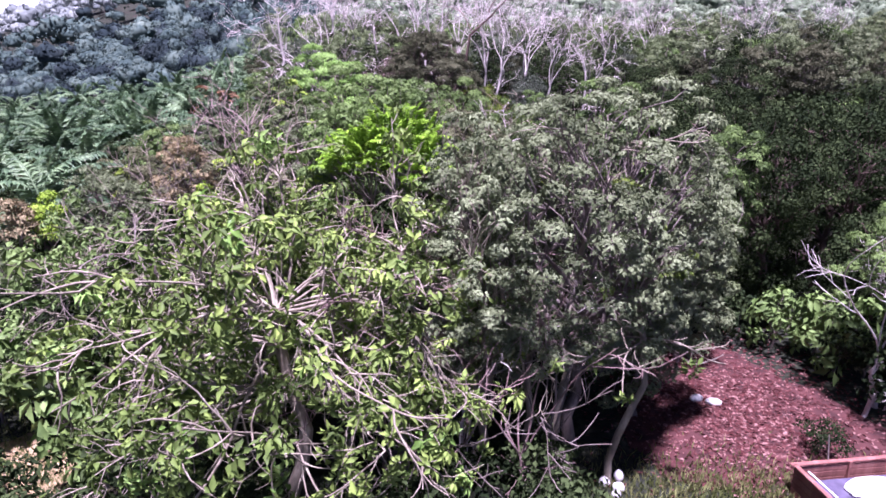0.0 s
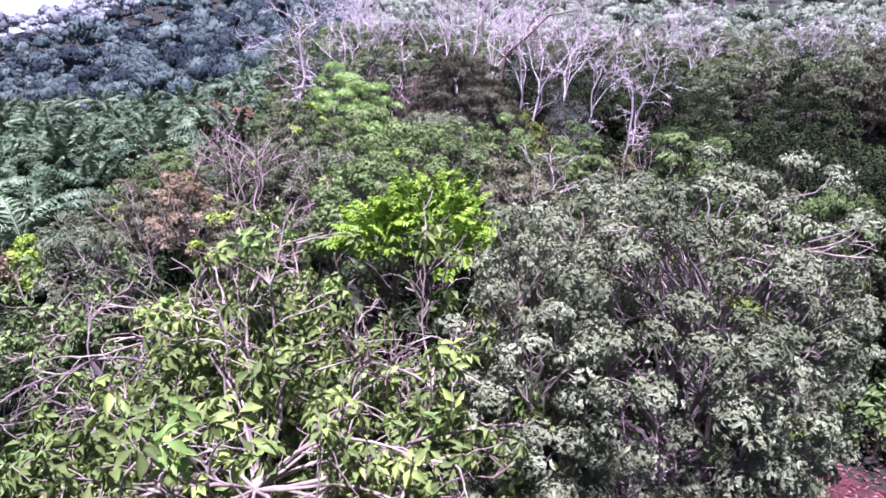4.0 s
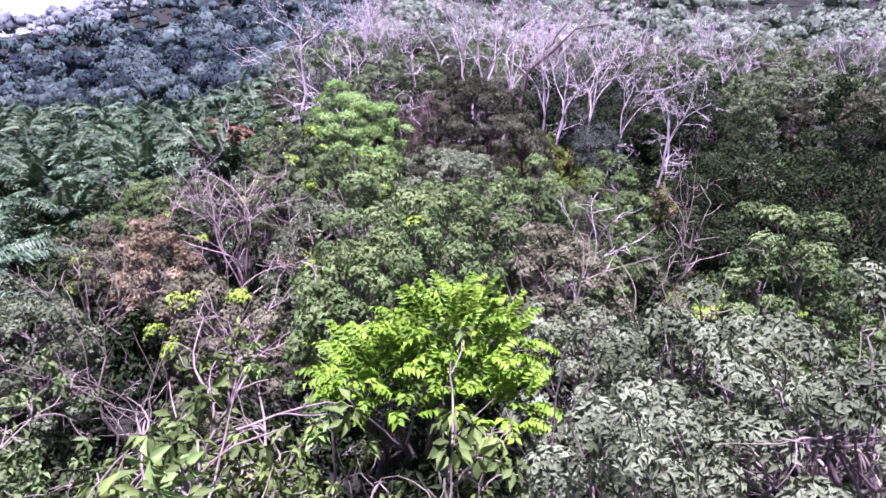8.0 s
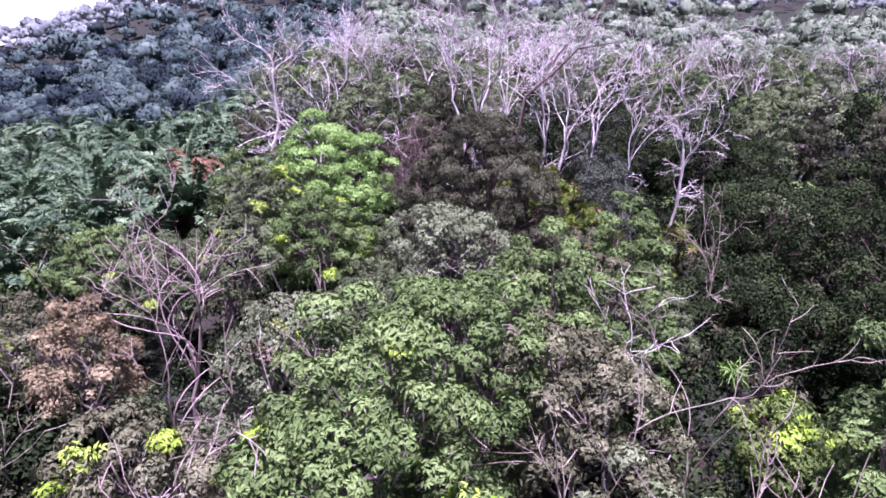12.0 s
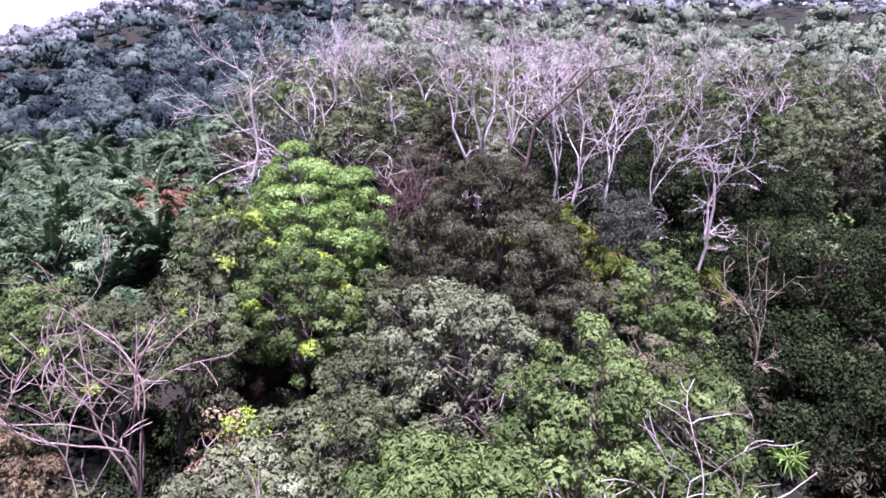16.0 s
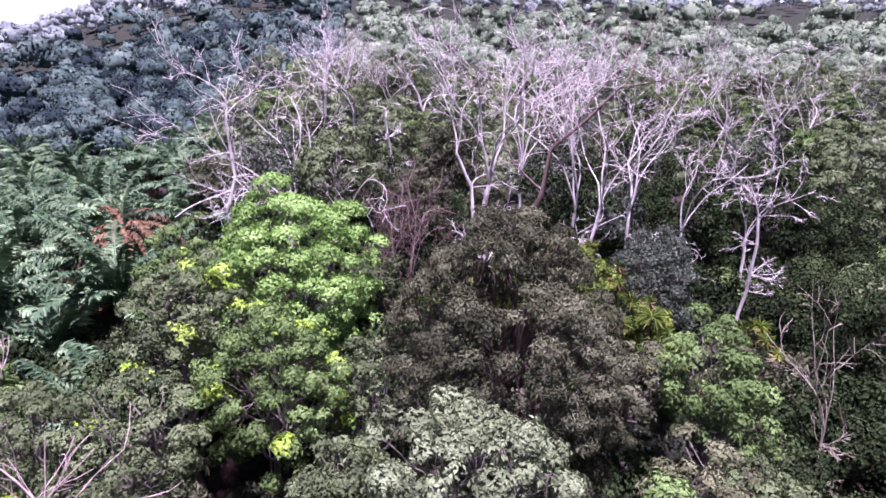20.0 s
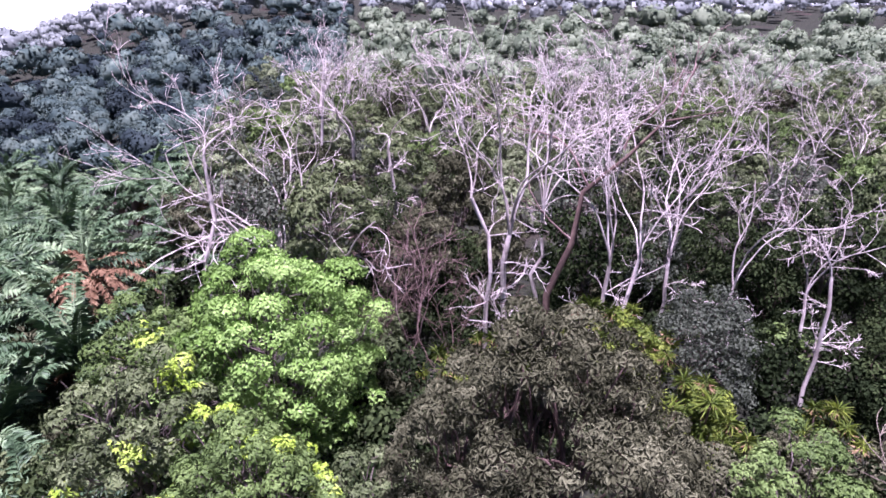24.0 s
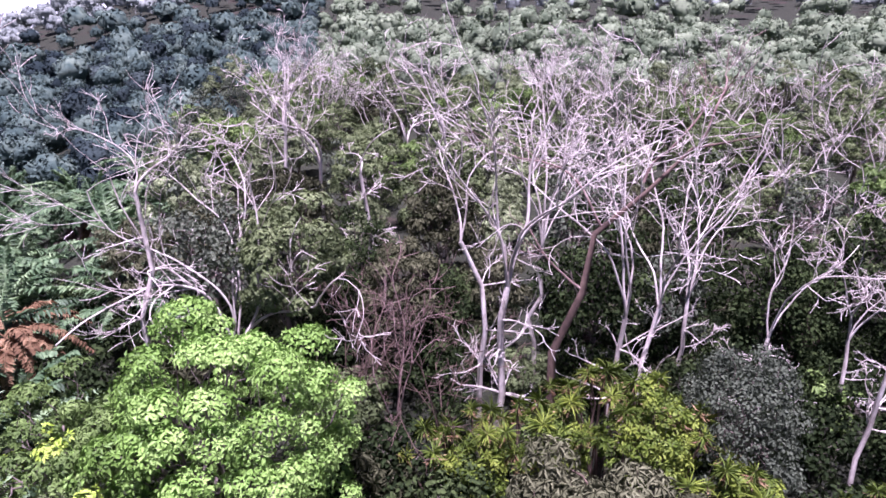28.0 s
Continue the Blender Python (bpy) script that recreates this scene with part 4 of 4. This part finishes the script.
for i in range(800):
    y = rng.uniform(66.5, 138)
    x = rng.uniform(-0.26 * y - 2, 0.78 * y)
    if any((x - a) ** 2 + (y - b) ** 2 < c * c for a, b, c in taken):
        continue
    taken.append((x, y, 3.8))
    if len(taken) > 290:
        break
    mix = [0.26, 0.38, 0.04, 0.0, 0.2, 0.12] if y > 78 else [0.26, 0.14, 0.36, 0.12, 0.06, 0.06]
    copy_thing(PROTO[int(rng.choice(6, p=mix))], pose(x, y, gz(x, y) - 0.2, 0, 0, rng.uniform(0, 360)) @ Matrix.Scale(rng.uniform(0.75, 1.1), 4))
for i in range(40):
    y = rng.uniform(82, 165); x = rng.uniform(-0.2 * y, 0.6 * y)
    copy_thing(BARE[int(rng.integers(4))], pose(x, y, gz(x, y) - 0.2, 0, 0, rng.uniform(0, 360)) @ Matrix.Scale(rng.uniform(0.8, 1.15), 4))

# ---- bushes that fill the ground between the trees ----
BUSH = []
# bush 0, by far the commonest, has shade put into its leaf colour
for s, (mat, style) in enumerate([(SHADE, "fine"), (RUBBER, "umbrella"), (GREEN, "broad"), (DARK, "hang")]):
    BUSH.append(leafy_tree("bush", "low bush under the trees; most such bushes have shade put into their leaf colour", 0, 0, 3.0, 1.8, 640 + s, mat, BARK, style, 1.5, 6, 1.6, 0.05, z=0.0, pad=0.55, group="bushes of the undergrowth", joined=True, twigs=1, category="bush", inner=12))
    BUSH[-1].matrix_basis = pose(-3 + 4 * s, 67, gz(-3 + 4 * s, 67) - 0.1)
CLEAR = [(12.7, 46.0, 1.9), (11.4, 44.0, 1.9), (9.5, 15.0, 5.0), (7.2, 19.5, 3.0), (12.0, 21.5, 5.6), (15.2, 49.0, 1.2), (13.5, 25.5, 4.0), (-14.5, 17.8, 2.6), (13.4, 15.8, 3.2)]
placed = []
for i in range(1500):
    y = rng.uniform(12.5, 78); x = rng.uniform(-0.62 * y - 4, 0.62 * y + 5)
    if any((x - a) ** 2 + (y - b) ** 2 < c * c for a, b, c in CLEAR) or any((x - a) ** 2 + (y - b) ** 2 < 5.5 for a, b in placed):
        continue
    placed.append((x, y))
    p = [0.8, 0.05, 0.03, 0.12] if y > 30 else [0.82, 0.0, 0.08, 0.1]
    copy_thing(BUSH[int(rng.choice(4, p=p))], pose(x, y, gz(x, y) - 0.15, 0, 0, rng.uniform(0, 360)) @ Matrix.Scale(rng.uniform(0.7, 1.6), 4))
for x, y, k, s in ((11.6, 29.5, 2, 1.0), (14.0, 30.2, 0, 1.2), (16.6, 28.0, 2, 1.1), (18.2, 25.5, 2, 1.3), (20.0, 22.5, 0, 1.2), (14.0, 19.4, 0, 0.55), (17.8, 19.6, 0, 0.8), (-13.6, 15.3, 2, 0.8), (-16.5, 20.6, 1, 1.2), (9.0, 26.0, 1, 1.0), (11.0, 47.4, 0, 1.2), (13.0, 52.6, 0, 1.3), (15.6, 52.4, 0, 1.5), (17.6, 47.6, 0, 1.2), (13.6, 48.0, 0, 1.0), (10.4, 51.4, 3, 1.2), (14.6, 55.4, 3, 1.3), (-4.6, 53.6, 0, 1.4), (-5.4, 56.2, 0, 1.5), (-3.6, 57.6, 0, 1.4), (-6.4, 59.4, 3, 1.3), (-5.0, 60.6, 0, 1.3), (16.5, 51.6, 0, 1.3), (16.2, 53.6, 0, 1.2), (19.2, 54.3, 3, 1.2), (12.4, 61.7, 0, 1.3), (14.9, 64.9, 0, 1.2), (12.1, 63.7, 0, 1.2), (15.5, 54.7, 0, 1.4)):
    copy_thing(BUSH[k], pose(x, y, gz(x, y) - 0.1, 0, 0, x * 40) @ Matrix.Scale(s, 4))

# ---- far woods ----
hill, dark, green, ridge = Geo(), Geo(), Geo(), Geo()
rng = np.random.default_rng(99)
for i in range(6400):
    a = rng.uniform(-44, 44)
    d = math.sqrt(rng.uniform(105 ** 2, 600 ** 2)) if i < 2400 else math.sqrt(rng.uniform(105 ** 2, 260 ** 2))
    if d < (104 + 5 * max(0, -20 - a) if a < -14 else 135):
        continue
    x, y = d * math.sin(radians(a)), d * math.cos(radians(a))
    r = (rng.uniform(1.5, 2.8) if rng.random() < 0.85 else rng.uniform(2.8, 4.4)) * (0.8 if d < 200 else 1.0 if d < 260 else 1.5)
    h = r * rng.uniform(1.6, 2.4) + rng.uniform(1.0, 4.0)
    if a > -9 and i % 5 < 2:
        continue
    k = 210 if d < 200 else 110 if d < 300 else 40
    size = 0.15 if d < 200 else 0.19 if d < 300 else 0.25
    dirs = unit(rng.normal(0, 1, (k, 3)) + np.array([0, -0.25, 0.5]))
    knobs = unit(rng.normal(0, 1, (7, 3)))
    bump = 0.78 + 0.34 * np.max(np.clip(dirs @ knobs.T, 0, 1) ** 6, 1)[:, None]
    p = np.array([x, y, gz(x, y) + h - r]) + dirs * np.array([r, r, r * 0.95]) * rng.uniform(0.82, 1.06, (k, 1)) * bump
    nn = unit(dirs + np.array([0, 0, 0.3]) + rng.normal(0, 0.35, (k, 3)))
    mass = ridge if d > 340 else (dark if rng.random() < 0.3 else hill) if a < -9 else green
    th, ph = np.meshgrid(np.linspace(0.15, 2.0, 7), np.arange(10) * 0.6283, indexing="ij")
    v = np.stack([np.sin(th) * np.cos(ph), np.sin(th) * np.sin(ph), np.cos(th)], -1).reshape(-1, 3)
    v = v * (0.76 + 0.32 * np.max(np.clip(v @ knobs.T, 0, 1) ** 6, 1)[:, None]) * rng.uniform(0.7, 0.98, (70, 1)) * r
    ii, jj = np.meshgrid(np.arange(6), np.arange(10), indexing="ij")
    mass.add(v + np.array([x, y, gz(x, y) + h - r]), np.stack([ii * 10 + jj, (ii + 1) * 10 + jj, (ii + 1) * 10 + (jj + 1) % 10, ii * 10 + (jj + 1) % 10], -1).reshape(-1, 4))
    leaves(mass, p, unit(np.cross(nn, rng.normal(0, 1, (k, 3)))), nn, rng.uniform(0.8, 1.5, k) * size * r, rng.uniform(0.7, 1.1, k) * size * r, 0.2)
tagged(new("far_woods", hill.mesh("far_woods", HILL)), "dark green forest covering the far hillside, haze blue put into its leaf colour", "forest", kind="stuff")
tagged(new("dark_woods", dark.mesh("dark_woods", HILL_DARK)), "darker round crowns in the hillside forest, haze blue put into their leaf colour", "forest", kind="stuff")
tagged(new("hillside_woods", green.mesh("hillside_woods", HILL_GREEN)), "green mixed forest on the hillside", "forest", kind="stuff")
tagged(new("ridge_woods", ridge.mesh("ridge_woods", RIDGE)), "forest on the distant ridge, paled by haze put into its leaf colour", "forest", kind="stuff")

# ---- clearing: litter, grass, bags, wooden bin ----
rng = np.random.default_rng(12)
g = Geo()
k = 9000
q = np.stack([rng.normal(12.3, 2.6, k), rng.normal(22.8, 3.4, k)], 1)
p = np.array([(x, y, gz(x, y) + rng.uniform(0.01, 0.05)) for x, y in q])
a = rng.uniform(0, 6.283, k)
leaves(g, p, np.stack([np.cos(a), np.sin(a), rng.uniform(-0.1, 0.35, k)], 1), np.stack([rng.normal(0, 0.3, k), rng.normal(0, 0.3, k), np.ones(k)], 1), rng.uniform(0.12, 0.28, k), rng.uniform(0.06, 0.13, k), 0.1)
tagged(new("leaf_litter", g.mesh("leaf_litter", LITTER)), "reddish fallen leaves strewn over the clearing", "leaves", kind="stuff")


def tufts(name, label, cx, cy, sx, sy, k, mat, seed, size=0.3):
    rng = np.random.default_rng(seed)
    g = Geo()
    q = np.stack([rng.normal(cx, sx, k), rng.normal(cy, sy, k)], 1)
    p = np.array([(x, y, gz(x, y) - 0.02) for x, y in q])
    d = unit(np.stack([rng.normal(0, 0.4, k), rng.normal(0, 0.4, k), np.ones(k)], 1))
    leaves(g, p, d, rng.normal(0, 1, (k, 3)), rng.uniform(0.5, 1.3, k) * size, 0.03, 0.2)
    tagged(new(name, g.mesh(name, mat)), label, "grass", kind="stuff")


tufts("grass", "low grass at the near edge of the clearing", 9.5, 16.6, 2.6, 1.2, 5000, GRASS, 1)
tufts("grass", "dry grass on the sandy patch", -14.2, 17.6, 2.2, 1.8, 6000, GRASS, 2, 0.22)
SAND = plain_material("sandy_soil", (0.28, 0.19, 0.1), (0.46, 0.34, 0.2), 2.0, 0.95)
REDSOIL = plain_material("red_soil", (0.04, 0.012, 0.012), (0.095, 0.03, 0.028), 1.6, 0.95)


def patch(name, label, cx, cy, rx, ry, mat, seed, lift=0.03):
    rng = np.random.default_rng(seed)
    g = Geo()
    pts = [(cx, cy, gz(cx, cy) + lift)]
    wob = [1 + 0.18 * math.sin(3 * t * 0.131 + seed) + rng.uniform(-0.06, 0.06) for t in range(48)]
    for f in (0.33, 0.66, 0.9, 1.0):
        for t in range(48):
            x, y = cx + rx * f * wob[t] * math.cos(t * 0.1309), cy + ry * f * wob[t] * math.sin(t * 0.1309)
            pts.append((x, y, gz(x, y) + (lift if f < 0.95 else -0.1)))
    g.add(pts, [(0, 1 + t, 1 + (t + 1) % 48) for t in range(48)])
    g.q.append(np.array([(1 + i * 48 + t, 1 + (i + 1) * 48 + t, 1 + (i + 1) * 48 + (t + 1) % 48, 1 + i * 48 + (t + 1) % 48) for i in range(3) for t in range(48)]))
    tagged(new(name, g.mesh(name, mat)), label, "ground", kind="structure")


patch("ground_clearing", "red soil of the clearing", 12.4, 22.6, 5.2, 6.6, REDSOIL, 3)
patch("ground_sandy", "pale sandy soil beside the trees", -14.6, 17.8, 2.8, 2.4, SAND, 4)
patch("ground_gap", "red soil in the gap between the trees", 13.4, 44.4, 0.8, 1.3, REDSOIL, 5)

BAG = plain_material("white_sack", (0.6, 0.58, 0.56), (0.85, 0.84, 0.83), 6.0, 0.6)
PLANK = bark_material("red_brown_plank", (0.16, 0.06, 0.05), (0.3, 0.12, 0.1), (0.42, 0.2, 0.17), 2.0, 0.7)
TARP = plain_material("dark_lilac_tarp", (0.07, 0.06, 0.1), (0.14, 0.12, 0.19), 3.0, 0.5)
SHEET = plain_material("white_sheet", (0.75, 0.76, 0.76), (0.88, 0.88, 0.87), 2.0, 0.4)


def lump(rng, sx, sy, sz):
    """A slumped rounded sack."""
    bm = bmesh.new()
    bmesh.ops.create_icosphere(bm, subdivisions=3, radius=1.0)
    for v in bm.verts:
        n = noise.noise(v.co * 1.7 + Vector((rng.uniform(0, 9),) * 3)) * 0.12
        v.co = Vector((v.co.x * sx * (1 + n), v.co.y * sy * (1 + n), max(v.co.z, -0.55) * sz * (1 + n) + 0.55 * sz))
    return bm


def bag(x, y, sx, sy, sz, turn, seed):
    rng = np.random.default_rng(seed)
    bm = lump(rng, sx, sy, sz)
    me = bpy.data.meshes.new("sack"); bm.to_mesh(me); bm.free()
    me.materials.append(BAG)
    for p in me.polygons:
        p.use_smooth = True
    ob = new("sack", me)
    ob.matrix_basis = pose(x, y, gz(x, y) + 0.02, 0, 0, turn)
    tagged(ob, "crumpled white sack lying on the litter", "sack", "white sacks on the ground")


for i, b in enumerate([(11.0, 23.3, 0.3, 0.22, 0.16, 20), (11.6, 23.0, 0.34, 0.2, 0.16, -15), (5.7, 17.7, 0.22, 0.18, 0.2, 40), (6.1, 17.4, 0.2, 0.2, 0.18, 0), (6.25, 17.95, 0.2, 0.17, 0.22, 70), (5.95, 17.1, 0.16, 0.14, 0.14, 10)]):
    bag(*b, 700 + i)


def board(lx, ly, lz, bevel=0.012):
    bm = bmesh.new()
    bmesh.ops.create_cube(bm, size=1.0)
    bmesh.ops.scale(bm, vec=(lx, ly, lz), verts=bm.verts)
    bmesh.ops.bevel(bm, geom=bm.edges, offset=bevel, segments=1, affect="EDGES")
    me = bpy.data.meshes.new("board"); bm.to_mesh(me); bm.free()
    return me


# the open wooden bin, its corner towards the clearing
root = base("wooden_bin", 11.7, 17.2, gz(11.7, 17.2), "open red-brown plank bin lined with a dark sheet", "bin", turn=8)
for side in range(4):
    for row in range(4):
        me = board(3.9 if side % 2 == 0 else 3.0, 0.05, 0.22); me.materials.append(PLANK)
        ob = part("plank", me, PLANK, root)
        x, y, turn = ((1.95, 0, 0), (3.9, -1.55, 90), (1.95, -3.1, 0), (0, -1.55, 90))[side]
        ob.matrix_basis = pose(x, y, 0.13 + row * 0.24, 0, 0, turn)
for x, y in ((0.06, -0.06), (3.84, -0.06), (0.06, -3.04), (3.84, -3.04), (1.95, -0.07)):
    me = board(0.09, 0.09, 1.08); me.materials.append(PLANK)
    part("post", me, PLANK, root).matrix_basis = pose(x, y, 0.54)
for turn, x, y, ln in ((0, 1.95, 0.02, 4.2), (90, -0.02, -1.55, 3.1)):
    me = board(ln, 0.16, 0.05); me.materials.append(PLANK)
    part("top_rail", me, PLANK, root).matrix_basis = pose(x, y, 1.06, 0, 0, turn)
me = board(3.2, 2.5, 0.06); me.materials.append(TARP)
part("lining", me, TARP, root, "dark lilac plastic lining").matrix_basis = pose(1.95, -1.55, 0.6)
g = Geo(); tube(g, [(0.3, -0.25, 0.95), (0.3, -1.5, 0.97), (0.3, -2.7, 0.95)], (0.035, 0.035, 0.035), 8)
part("rail", g, BAG, root, "pale pipe along the inner edge")
g = Geo(); tube(g, [(1.3, 0.05, 0.0), (1.22, 0.1, 1.2), (1.12, 0.16, 2.0)], (0.03, 0.028, 0.02), 6)
part("stick", g, BARK, root, "thin grey stick")
rng = np.random.default_rng(3)
bm = lump(rng, 1.15, 0.62, 0.12)
me = bpy.data.meshes.new("basin"); bm.to_mesh(me); bm.free(); me.materials.append(SHEET)
ob = new("white_sheet", me); ob.matrix_basis = root.matrix_basis @ pose(2.3, -1.0, 0.63)
tagged(ob, "folded white plastic sheet lying in the wooden bin", "sheet")
